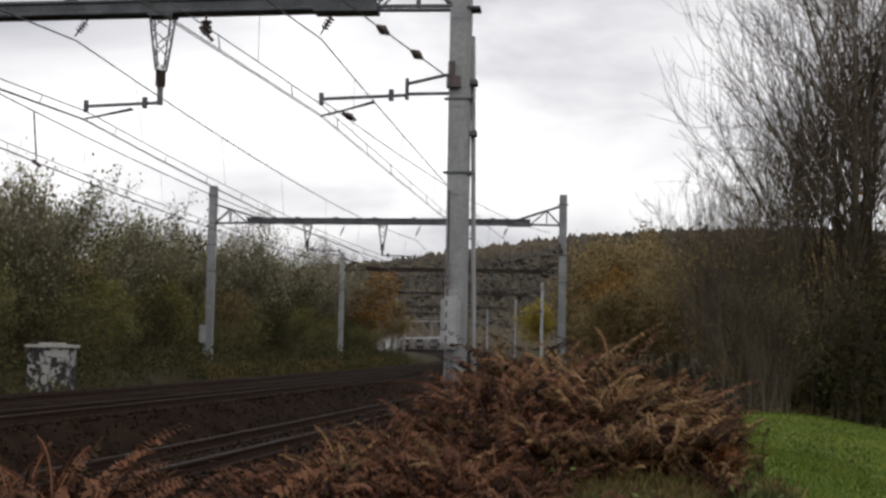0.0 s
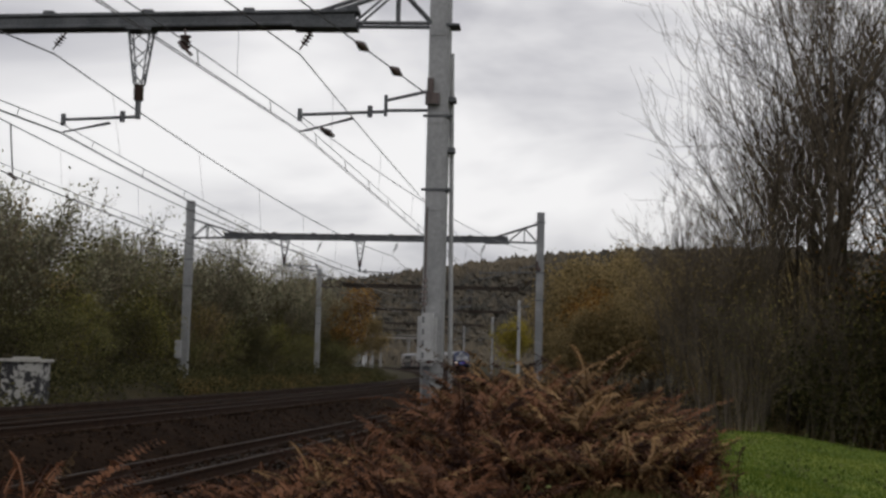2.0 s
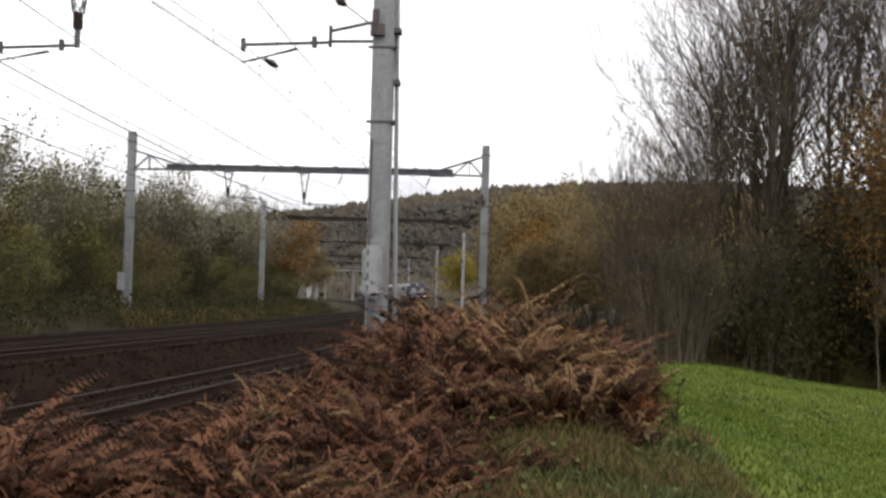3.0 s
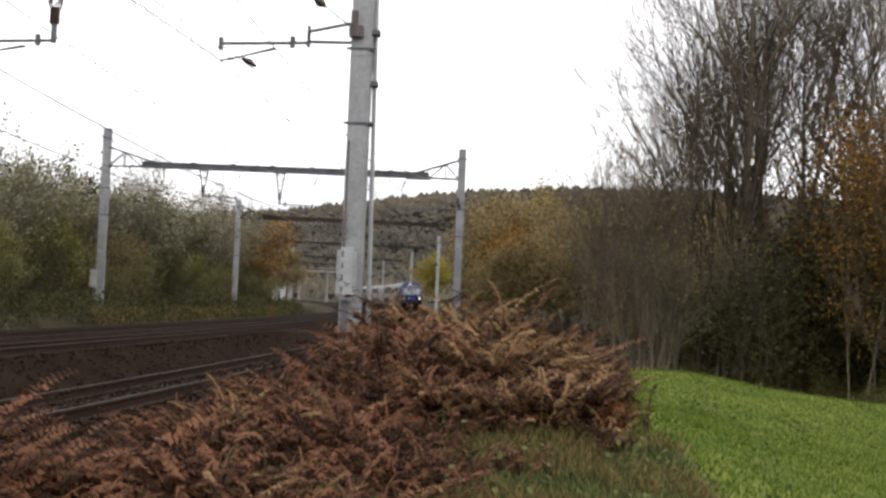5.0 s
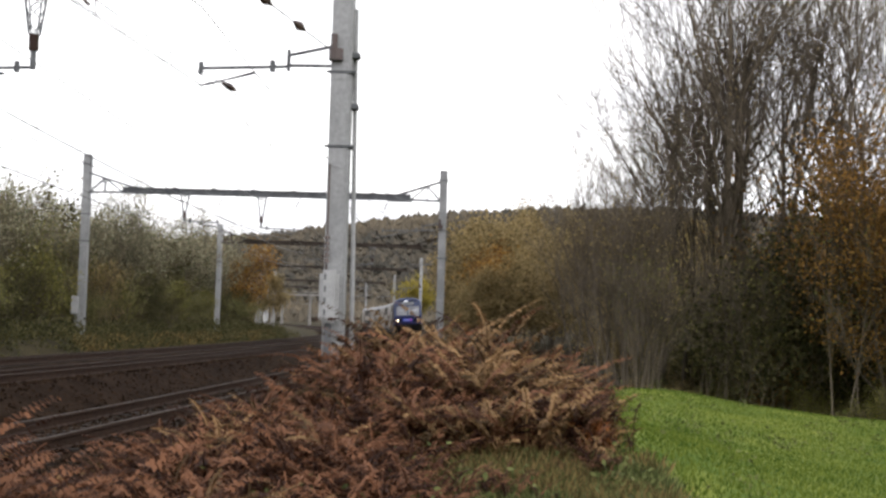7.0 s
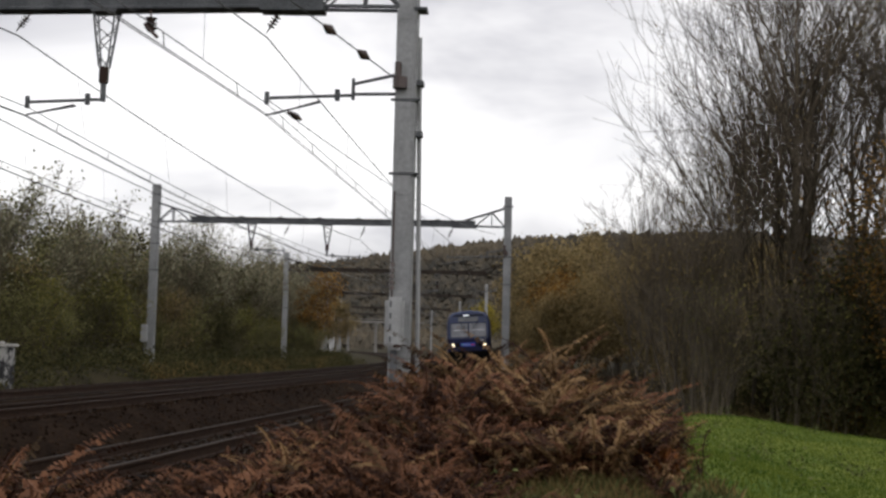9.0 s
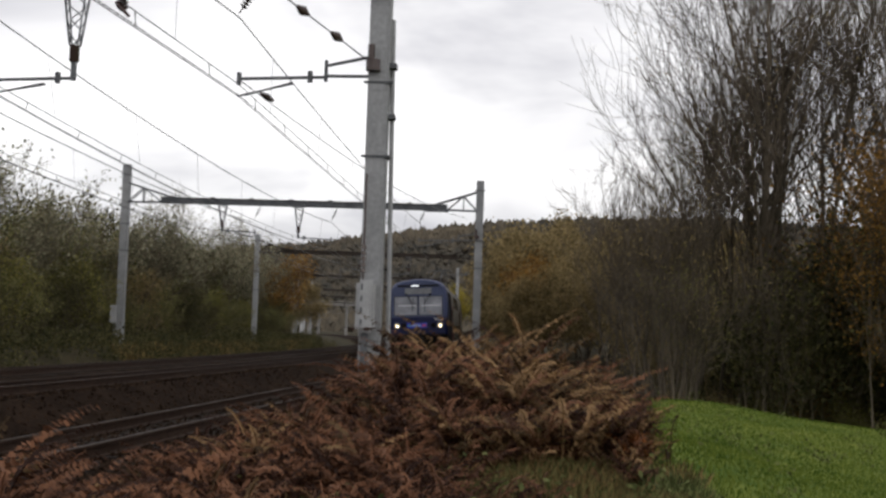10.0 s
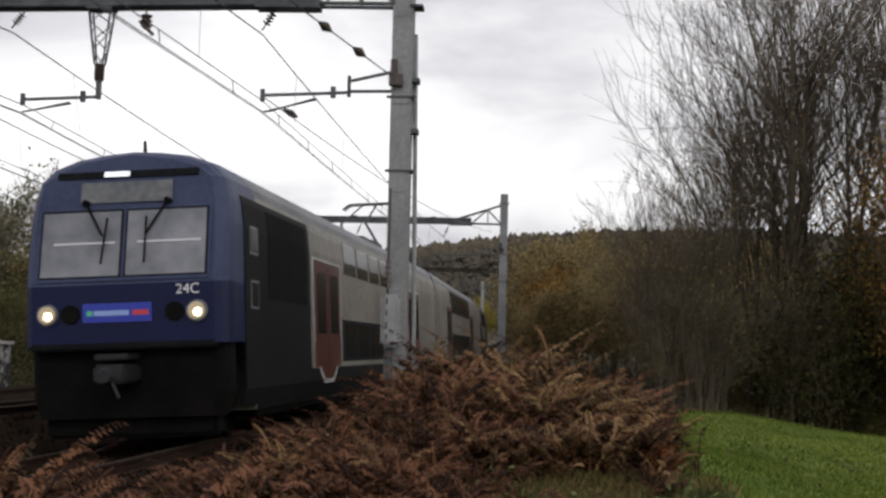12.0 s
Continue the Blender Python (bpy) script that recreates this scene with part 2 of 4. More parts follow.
def build_track(off, z, index):
    track = thing("railway_track", "rusty steel rails on dark sleepers in brown ballast", "railway track", "parallel tracks", kind="structure")
    for side in (-0.755, 0.755):
        part("rail", sweep("rail", [(px + side, pz) for px, pz in RAIL], off, z, M_RAIL), None, track)
        part("rail_head", sweep("rail_head", [(side - 0.026, 0.003), (side + 0.026, 0.003)], off, z, M_RAILTOP, closed=False), None, track, "worn bright running surface")
    bed = [(-2.6, -0.62), (-1.75, -0.16), (-0.85, -0.185), (0.85, -0.185), (1.75, -0.16), (2.75, -0.75)]
    part("ballast_bed", sweep("ballast_bed", bed, off, z, M_BALLAST, 1.5, closed=False), None, track)
    sl = bpy.data.meshes.new("sleeper")
    bm = box(-1.3, -0.12, -0.32, 1.3, 0.12, -0.172, bevel=0.015)
    bm.to_mesh(sl)
    bm.free()
    sl.materials.append(M_SLEEPER)
    y = 6.0 if index == 0 else 14.0
    while y < (60 if index == 0 else 75):
        x, yy, rz = on_line(y, off)
        s = new("sleeper", sl)
        s.parent = track
        s.matrix_basis = pose(x, yy, z, 0, -CANT, rz + random.uniform(-0.6, 0.6))
        y += 0.6
    return track


for index, (off, z) in enumerate(TRACKS):
    build_track(off, z, index)



# ---- catenary portals ----
def mast(parent, x, y, rz, z0, top):
    m = pose(x, y, 0, 0, 0, rz)
    bm = bmesh.new()
    # one rolled section: a flange across the line, a web set back and a closed outer side
    section = [(-0.18, -0.16), (0.13, -0.16), (0.13, -0.135), (0.175, -0.135), (0.175, 0.16), (-0.18, 0.16), (-0.18, 0.13), (-0.04, 0.13), (-0.04, -0.13), (-0.18, -0.13)]
    rings = [[bm.verts.new(m @ Vector((px, py, z))) for px, py in section] for z in (z0, top)]
    bm.faces.new(list(reversed(rings[0])))
    bm.faces.new(rings[1])
    for k in range(len(section)):
        j = (k + 1) % len(section)
        bm.faces.new((rings[0][k], rings[0][j], rings[1][j], rings[1][k]))
    ob = part("mast", bm, M_STEEL, parent)
    z = z0 + 1.4
    while z < top - 0.3 and y < 110:
        bm = bmesh.new()
        add_box(bm, -0.16, -0.172, z, 0.11, -0.158, z + 0.09, 0.004, m)
        part("splice_plate", bm, M_STEEL, ob)
        z += 1.55
    for z in (top - 0.5, top - 2.9, top - 4.2):
        bm = bmesh.new()
        add_box(bm, -0.2, -0.175, z, 0.2, 0.175, z + 0.045, 0.008, m)
        add_rod(bm, m @ Vector((-0.26, -0.1, z + 0.035)), m @ Vector((0.26, -0.1, z + 0.035)), 0.025)
        part("clamp", bm, M_DARKSTEEL, ob, "dark clamp band")
    bm = bmesh.new()
    add_box(bm, -0.45, -0.45, z0 - 0.9, 0.45, 0.45, z0 + 0.05, 0.03, m)
    part("footing", bm, M_BOX, ob, "concrete footing")
    return ob


def end_bracket(parent, xm, xb, zb, y_of, top):
    """Open triangular bracket between a mast and the box girder."""
    bm = bmesh.new()
    s = 1 if xm > xb else -1
    for dy in (-0.14, 0.14):
        f = lambda x, z: (x, y_of(x) + dy, z)
        add_rod(bm, f(xb - s * 0.1, zb + 0.05), f(xm - s * 0.15, zb + 0.02), 0.035)
        add_rod(bm, f(xb - s * 0.75, zb + 0.22), f(xm - s * 0.15, zb + 0.92), 0.04)
        xk = xb + (xm - xb) * 0.5
        zk = zb + 0.22 + 0.7 * ((xk - xb + s * 0.75) / (xm - xb + s * 0.6))
        add_rod(bm, f(xk, zb + 0.04), f(xk, zk), 0.028)
        add_rod(bm, f(xk, zk), f(xm - s * 0.15, zb + 0.04), 0.028)
        add_rod(bm, f(xb, zb + 0.04), f(xk, zk), 0.022)
    part("end_bracket", bm, M_DARKSTEEL if y_of(xm) < 70 else M_RUSTSTEEL, parent)


def hanger(parent, x, y, ztop, zlow):
    """Tapered lattice hanger with a dark insulator and a tube end."""
    zm = ztop - (ztop - zlow) * 0.62
    c = [(-1, -1), (1, -1), (1, 1), (-1, 1)]
    n = 4
    h = part("hanger", box(x - 0.24, y - 0.18, ztop - 0.03, x + 0.24, y + 0.18, ztop + 0.03), M_DARKSTEEL, parent, "tapered lattice hanger")
    for i in range(4):
        a, b = c[i], c[(i + 1) % 4]
        part("leg", rod((x + a[0] * 0.2, y + a[1] * 0.14, ztop), (x + a[0] * 0.075, y + a[1] * 0.075, zm), 0.02, seg=4), M_DARKSTEEL, h)
        for k in range(n if y < 110 else 0):
            t0, t1 = k / n, (k + 1) / n
            w0, w1 = 0.2 - 0.125 * t0, 0.2 - 0.125 * t1
            d0, d1 = 0.14 - 0.065 * t0, 0.14 - 0.065 * t1
            p, q = (a, b) if k % 2 else (b, a)
            part("lacing_bar", rod((x + p[0] * w0, y + p[1] * d0, ztop + (zm - ztop) * t0), (x + q[0] * w1, y + q[1] * d1, ztop + (zm - ztop) * t1), 0.011, seg=4), M_DARKSTEEL, h)
    bm = bmesh.new()
    for k in range(5):
        z = zm - 0.06 * k
        add_rod(bm, (x, y, z), (x, y, z - 0.058), 0.1, 0.075, 10)
    part("insulator", bm, M_INSUL, h, "dark ribbed insulator")
    part("tube", rod((x, y, zm - 0.28), (x, y, zlow), 0.055, seg=8), M_DARKSTEEL, h)


def steady(parent, xs, ys, xt, yt, z, zc):
    """Horizontal arm from a support, with the double steady arm down to the wire."""
    bm = bmesh.new()
    add_rod(bm, (xs, ys, z), (xt, yt, z - 0.05), 0.03)
    add_rod(bm, (xt, yt, z + 0.06), (xt, yt, z - 0.16), 0.045)
    s = 1 if xt < xs else -1
    add_rod(bm, (xs - s * 0.28, ys, z - 0.1), (xs - s * 0.28, ys, z + 0.1), 0.05)
    arm = part("registration_arm", bm, M_DARKSTEEL, parent)
    xk = xt + (xs - xt) * 0.62
    for dy in (-0.05, 0.05):
        part("steady_arm", rod((xk, yt + dy, z - 0.1), (xt + s * 0.05 - dy * 1.5, yt + dy, zc + 0.03), 0.018), M_DARKSTEEL, arm)


def string_insulator(parent, a, b):
    bm = bmesh.new()
    a, b = Vector(a), Vector(b)
    add_rod(bm, a, b, 0.014, seg=4)
    for k in range(4):
        p = a.lerp(b, 0.3 + 0.13 * k)
        d = (b - a).normalized() * 0.03
        add_rod(bm, p, p + d, 0.085, 0.03, 8)
    part("suspension_insulator", bm, M_INSUL, parent, "string of dark disc insulators")


# arc, beam height, mast top, right and left mast offsets, hanger offsets and the side their arms point to
PORTALS = [
    (-26.0, 7.3, 8.7, 2.85, -14.3, -1),
    (22.4, 7.46, 8.7, 2.97, -14.3, -1),
    (61.0, 7.33, 8.8, 2.85, -14.25, 1),
    (96.0, 7.1, 8.5, 2.4, -14.2, -1),
    (160.0, 8.0, 9.7, 2.2, -17.6, 1),
    (216.0, 8.0, 9.6, 2.3, -17.6, -1),
    (268.0, 8.2, 9.8, 2.4, -16.5, 1),
    (325.0, 8.2, 9.6, 2.6, -14.0, -1),
]
CONTACT = 5.55
# for each track its carrier, auxiliary and contact wire: offsets and heights at the two near portals, and the sag between them
WIRES = (
    ((0.43, 0.04, 6.97, 6.69, 0.44), (0.43, -0.1, 5.80, 5.66, 0.14), (0.46, -0.04, 5.58, 5.48, 0.17)),
    ((-4.24, -4.21, 7.03, 6.62, 0.52), (-3.98, -4.43, 5.70, 5.52, 0.42), (-4.02, -4.44, 5.55, 5.34, 0.45)),
    ((-7.79, -8.05, 7.06, 6.53, 0.44), (-7.68, -8.06, 5.98, 5.62, 0.36), (-7.65, -8.06, 5.81, 5.4, 0.37)),
)


def build_portal(k, arc, zb, top, right, left, side):
    rz = on_line(arc)[2]
    p = thing("catenary_portal", "grey steel catenary portal with dark box girder" if k < 4 else "far grey steel catenary portal", "catenary portal", "portals over the line")
    xr, yr, _ = on_line(arc, right)
    xl, yl, _ = on_line(arc, left)
    y_of = lambda x: yr + (x - xr) * (yl - yr) / (xl - xr)
    mr = mast(p, xr, yr, rz, -0.35, top)
    ml = mast(p, xl, yl, rz, 0.25, top + (0.36 if 50 < arc < 70 else 0.0))
    bm = bmesh.new()
    a, b = xl + 1.75, xr - 1.55
    m = Matrix.Translation((0, yr, 0)) @ Matrix.Rotation(radians(rz), 4, "Z") @ Matrix.Translation((0, -yr, 0))
    for dy in (-0.15, 0.15):
        add_rod(bm, (a, y_of(a) + dy, zb + 0.26), (b, y_of(b) + dy, zb + 0.26), 0.04)
        add_rod(bm, (a, y_of(a) + dy, zb + 0.04), (b, y_of(b) + dy, zb + 0.04), 0.04)
    vs = [Vector((x, y_of(x) + dy, zb + dz)) for x in (a, b) for dy in (-0.14, 0.14) for dz in (0.03, 0.27)]
    bv = [bm.verts.new(v) for v in vs]
    for f in ((0, 1, 3, 2), (4, 6, 7, 5), (0, 4, 5, 1), (2, 3, 7, 6), (1, 5, 7, 3), (0, 2, 6, 4)):
        bm.faces.new([bv[i] for i in f])
    add_box(bm, b - 1.1, y_of(b) - 0.2, zb - 0.05, b + 0.05, y_of(b) + 0.2, zb + 0.1, 0.01)
    x = a + 0.6
    while x < b:
        add_box(bm, x - 0.1, y_of(x) - 0.2, zb + 0.24, x + 0.1, y_of(x) + 0.2, zb + 0.34, 0.01)
        x += 1.9
    part("girder", bm, M_DARKSTEEL if arc < 70 else M_RUSTSTEEL, p, "dark steel box girder" if arc < 70 else "rust-stained dark girder")
    end_bracket(p, xr, b, zb, y_of, top)
    end_bracket(p, xl, a, zb, y_of, top)
    for i, (off, z) in enumerate(TRACKS):
        zc = CONTACT + (0.0, 0.0, 0.24)[i]
        xc, yc, _ = on_line(arc, off + (0.46, 0.2, 0.2)[i] * (1 if arc < 50 else 0))
        if i == 0:
            zs = zc + 0.36
            xs = xr - 0.95
            bm = bmesh.new()
            add_rod(bm, (xr - 0.18, y_of(xr) - 0.1, zs + 0.36), (xs, y_of(xs), zs + 0.22), 0.03)
            add_rod(bm, (xr - 0.18, y_of(xr) - 0.1, zs + 0.02), (xs, y_of(xs), zs + 0.04), 0.03)
            add_rod(bm, (xs, y_of(xs), zs - 0.06), (xs, y_of(xs), zs + 0.32), 0.035)
            part("bracket_arm", bm, M_DARKSTEEL, p)
            bm = bmesh.new()
            add_rod(bm, (xr - 0.1, y_of(xr) - 0.2, zs + 0.1), (xr - 0.1, y_of(xr) - 0.2, zs + 0.3), 0.13, seg=10)
            add_rod(bm, (xr - 0.14, y_of(xr) - 0.22, zs + 0.3), (xr - 0.14, y_of(xr) - 0.22, zs + 0.56), 0.06, seg=8)
            part("insulator", bm, M_INSUL, p, "dark ribbed insulator")
            steady(p, xs, y_of(xs), xc, yc, zs + 0.02, zc)
        else:
            xh = on_line(arc, off - 0.1)[0] - side * (1.72 if arc < 50 else 1.5)
            hanger(p, xh, y_of(xh), zb, zc + 0.26)
            steady(p, xh, y_of(xh), xc, yc, zc + 0.3, zc)
        xm = on_line(arc, WIRES[i][0][0] if arc < 50 else off)[0]
        string_insulator(p, (xm + 0.25, y_of(xm) - 0.05, zb), (xm, y_of(xm) - 0.1, WIRES[i][0][2] + 0.06 if arc < 50 else zb - 0.62))
    return p


portals = [build_portal(k, *row) for k, row in enumerate(PORTALS)]


def wire_mesh(name, points, r):
    verts, faces = [], []
    tube_verts([np.array(p, float) for p in points], [r] * len(points), 4, verts, faces)
    return mesh(name, verts, faces, M_WIRE)


def build_catenary(i):
    off = TRACKS[i][0]
    c = thing("overhead_line", "dark overhead line with carrier wire and droppers", "overhead line", "overhead lines")
    for k in range(len(PORTALS) - 1):
        a0, a1 = PORTALS[k][0], PORTALS[k + 1][0]
        n = 14
        lines = []
        for j, (near, far_u, z_near, z_far, sag) in enumerate(WIRES[i]):
            # near: the portal beside the camera; from the next one on the line keeps to the track centre
            u = {0: (off - 0.25, near), 1: (near, far_u), 2: (far_u, off + 0.2)}.get(k, (off + 0.2 * (-1) ** k, off - 0.2 * (-1) ** k))
            zz = {0: (z_near - (0.2 if j == 0 else 0.06), z_near), 1: (z_near, z_far)}.get(k, (z_far, z_far) if k == 2 else (z_far + 0.3, z_far + 0.3))
            if k == 3:
                zz = (z_far, z_far + 0.3)
            low = sag * (1.25 if j == 0 and k == 0 else 1.0) * (0.4 if j and k == 0 else 1.0)
            pts = []
            for m in range(n + 1):
                t = m / n
                x, y, _ = on_line(a0 + (a1 - a0) * t, u[0] + (u[1] - u[0]) * t)
                pts.append((x, y, zz[0] + (zz[1] - zz[0]) * t - 4 * low * t * (1 - t)))
            lines.append(pts)
        carrier, aux, contact = lines
        part("carrier_wire", wire_mesh("carrier_wire", carrier, 0.015), None, c)
        if k < 4:
            part("auxiliary_wire", wire_mesh("auxiliary_wire", aux, 0.010), None, c)
        if k < 2:
            for d in (-0.025, 0.025):
                part("contact_wire", wire_mesh("contact_wire", [(x + d, y, z) for x, y, z in contact], 0.009), None, c)
        else:
            part("contact_wire", wire_mesh("contact_wire", contact, 0.013), None, c)
        if k < 4:
            for m in range(1, n, 2):
                part("dropper", rod(carrier[m], aux[m], 0.004, seg=4), M_WIRE, c)
            for m in range(0, n):
                p, q = Vector(aux[m]).lerp(Vector(aux[m + 1]), 0.5), Vector(contact[m]).lerp(Vector(contact[m + 1]), 0.5)
                part("dropper", rod(p, q, 0.008, seg=4), M_WIRE, c)
        if i == 2 and k == 1:
            p, q = Vector(carrier[2]), Vector(contact[2])
            part("jumper", rod(p, q, 0.02, seg=6), M_WIRE, c, "thick jumper between the wires")
            part("jumper_clamp", rod(q + Vector((-0.1, 0, 0.05)), q + Vector((0.1, 0, -0.1)), 0.05, 0.03, 8), M_INSUL, c)
    return c


for i in range(3):
    build_catenary(i)

# ---- near mast fittings ----
xm, ym, rzm = on_line(22.4, 2.97)
cabinet = thing("mast_box", "pale grey switch box fixed to the near mast", "electrical box")
bm = box(xm - 0.235, ym - 0.46, 1.47, xm + 0.09, ym - 0.175, 2.37, bevel=0.06)
body_box = part("housing", bm, M_BOX, cabinet)
for k in range(4):
    part("marking", box(xm - 0.15, ym - 0.464, 1.6 + 0.2 * k, xm - 0.115, ym - 0.459, 1.7 + 0.2 * k), M_DARKSTEEL, body_box, "dark unreadable bar")
part("stay_tube", rod((xm + 0.31, ym + 0.2, 0.6), (xm + 0.2, ym + 0.16, 7.0), 0.042, seg=8), M_STEEL, cabinet, "grey inclined stay tube")
for z in (5.2, 6.1):
    part("stay_clip", box(xm + 0.1, ym - 0.05, z, xm + 0.3, ym + 0.2, z + 0.09, bevel=0.01), M_DARKSTEEL, cabinet)
part("flange_plate", box(xm + 0.1, ym - 0.18, 7.42, xm + 0.34, ym + 0.18, 7.47, bevel=0.005), M_DARKSTEEL, cabinet)
bm = bmesh.new()
for k in range(5):
    add_rod(bm, (xm - 0.14, ym - 0.26, 2.5 + 0.1 * k), (xm - 0.14, ym - 0.26, 2.57 + 0.1 * k), 0.05, 0.035, 8)
add_rod(bm, (xm - 0.14, ym - 0.24, 2.32), (xm - 0.14, ym - 0.24, 4.2), 0.018, seg=6)
part("conduit", box(xm - 0.14, ym - 0.3, -0.3, xm - 0.02, ym - 0.19, 1.47, bevel=0.02), M_DARKSTEEL, cabinet, "dark cable duct below the box")
part("feeder_lead", bm, M_INSUL, cabinet, "dark ribbed cable lead above the box")


xl2, yl2, _ = on_line(61.0, -14.25)
far_box = thing("mast_box", "grey switch box fixed to a mast beyond the far track", "electrical box")
part("housing", box(xl2 - 0.42, yl2 - 0.35, 1.5, xl2 - 0.1, yl2 - 0.15, 2.35, bevel=0.03), M_BOX, far_box)
part("conduit", rod((xl2 - 0.25, yl2 - 0.18, 0.3), (xl2 - 0.25, yl2 - 0.18, 1.5), 0.03, seg=6), M_STEEL, far_box)
px, pz = -6.55, 7.46
bm = bmesh.new()
add_rod(bm, (px, ym + 0.2, pz), (px + 0.05, ym + 0.1, pz - 0.2), 0.02, seg=5)
for k in range(3):
    add_rod(bm, (px + 0.05, ym + 0.1, pz - 0.18 - 0.09 * k), (px + 0.05, ym + 0.1, pz - 0.25 - 0.09 * k), 0.11, 0.05, 10)
add_rod(bm, (px - 0.05, ym + 0.02, pz - 0.3), (px + 0.2, ym + 0.02, pz - 0.55), 0.03, seg=6)
part("pulley_insulator", bm, M_INSUL, portals[1], "dark insulator with pulley under the girder")


# ---- train ----
M_BLUE = material("dark_blue_paint", (0.0018, 0.004, 0.034), (0.0036, 0.0075, 0.058), 0.8, 12.0, 0.42, bump=0.02)
M_VIOLET = material("pale_violet_paint", (0.027, 0.037, 0.088), (0.048, 0.062, 0.13), 0.8, 12.0, 0.45, bump=0.02)
M_CREAM = material("dirty_cream_paint", (0.13, 0.118, 0.10), (0.29, 0.27, 0.24), 0.5, 6.0, 0.45, bump=0.02)
M_ROOF = material("grey_roof", (0.10, 0.105, 0.115), (0.2, 0.205, 0.215), 0.7, 10.0, 0.5, bump=0.05)
M_CHARCOAL = material("charcoal_paint", (0.004, 0.0044, 0.0052), (0.012, 0.0128, 0.0148), 0.8, 12.0, 0.62, bump=0.03)
M_GLASS = plain("dark_window_glass", (0.012, 0.013, 0.016), 0.22)
M_GLASS.node_tree.nodes["Principled BSDF"].inputs["Specular IOR Level"].default_value = 0.1
M_RED = material("dull_red_paint", (0.06, 0.02, 0.015), (0.11, 0.035, 0.025), 0.8, 12.0, 0.45, bump=0.02)
M_UNDER = material("underframe", (0.002, 0.0019, 0.0018), (0.008, 0.007, 0.0065), 2.0, 20.0, 0.8, bump=0.3)
M_LAMP = plain("headlight_glow", (1.0, 0.86, 0.6), 0.3, glow=6.0)
M_SWOOSH = material("scuffed_white_paint", (0.3, 0.3, 0.3), (0.55, 0.55, 0.54), 1.0, 12.0, 0.5, bump=0.02)
M_WHITE = plain("white_lettering", (0.75, 0.75, 0.75), 0.5)

CAR = 25.6
HALF = 1.46
# across, up: the right half of the body section from sill to roof ridge
SECTION = [(1.36, 0.42), (HALF, 0.75), (HALF, 2.0), (HALF, 3.1), (1.43, 3.45), (1.36, 3.75), (1.17, 3.97), (0.82, 4.10), (0.42, 4.16), (0.0, 4.19)]


def lofted(name, rings, mat, cap_front=True, cap_back=False):
    verts, faces, n = [], [], len(rings[0])
    for r in rings:
        verts += r
    for i in range(len(rings) - 1):
        for k in range(n - 1):
            faces.append((i * n + k, (i + 1) * n + k, (i + 1) * n + k + 1, i * n + k + 1))
    if cap_front:
        faces.append(tuple(range(n)))
    if cap_back:
        faces.append(tuple(reversed(range((len(rings) - 1) * n, len(rings) * n))))
    return mesh(name, verts, faces, mat)


def ring_at(lo, hi, y, inset, lean):
    zs, xs = [p[1] for p in SECTION], [p[0] for p in SECTION]
    levels = sorted({lo, hi, *[z for z in zs if lo < z < hi]})
    half = [(max(0.0, float(np.interp(z, zs, xs)) - inset), z) for z in levels]
    pts = [(-x, z) for x, z in half] + [(x, z) for x, z in reversed(half)]
    return [(x, y + lean * max(0.0, z - 2.3), z - (0.5 * inset if z > 3.9 else 0)) for x, z in pts]


def nose_y(z):
    return 0.2 * max(0.0, z - 2.3)


def on_nose(x0, z0, x1, z1, out, thick):
    """A slab lying on the front, from z0 to z1."""
    bm = bmesh.new()
    v = []
    for d in (out, out + thick):
        for x, z in ((x0, z0), (x1, z0), (x1, z1), (x0, z1)):
            v.append(bm.verts.new((x, nose_y(z) - d, z)))
    for f in ((0, 1, 2, 3), (7, 6, 5, 4), (0, 4, 5, 1), (1, 5, 6, 2), (2, 6, 7, 3), (3, 7, 4, 0)):
        bm.faces.new([v[i] for i in f])
    bmesh.ops.recalc_face_normals(bm, faces=bm.faces)
    return bm


def side_slab(bm, side, y0, y1, z0, z1, out=0.008, thick=0.03):
    zs, xs = [p[1] for p in SECTION], [p[0] for p in SECTION]
    levels = sorted({z0, z1, *[z for z in zs if z0 < z < z1]})
    outer = [[bm.verts.new((side * (float(np.interp(z, zs, xs)) + out), y, z)) for y in (y0, y1)] for z in levels]
    inner = [[bm.verts.new((side * (float(np.interp(z, zs, xs)) + out - thick), y, z)) for y in (y0, y1)] for z in levels]
    fs = []
    for i in range(len(levels) - 1):
        a, c = outer[i], outer[i + 1]
        d, e = inner[i], inner[i + 1]
        for q in ((a[0], a[1], c[1], c[0]), (d[1], d[0], e[0], e[1]), (a[0], c[0], e[0], d[0]), (a[1], d[1], e[1], c[1])):
            fs.append(bm.faces.new(q))
    fs.append(bm.faces.new((outer[0][0], inner[0][0], inner[0][1], outer[0][1])))
    fs.append(bm.faces.new((outer[-1][0], outer[-1][1], inner[-1][1], inner[-1][0])))
    bmesh.ops.recalc_face_normals(bm, faces=fs)


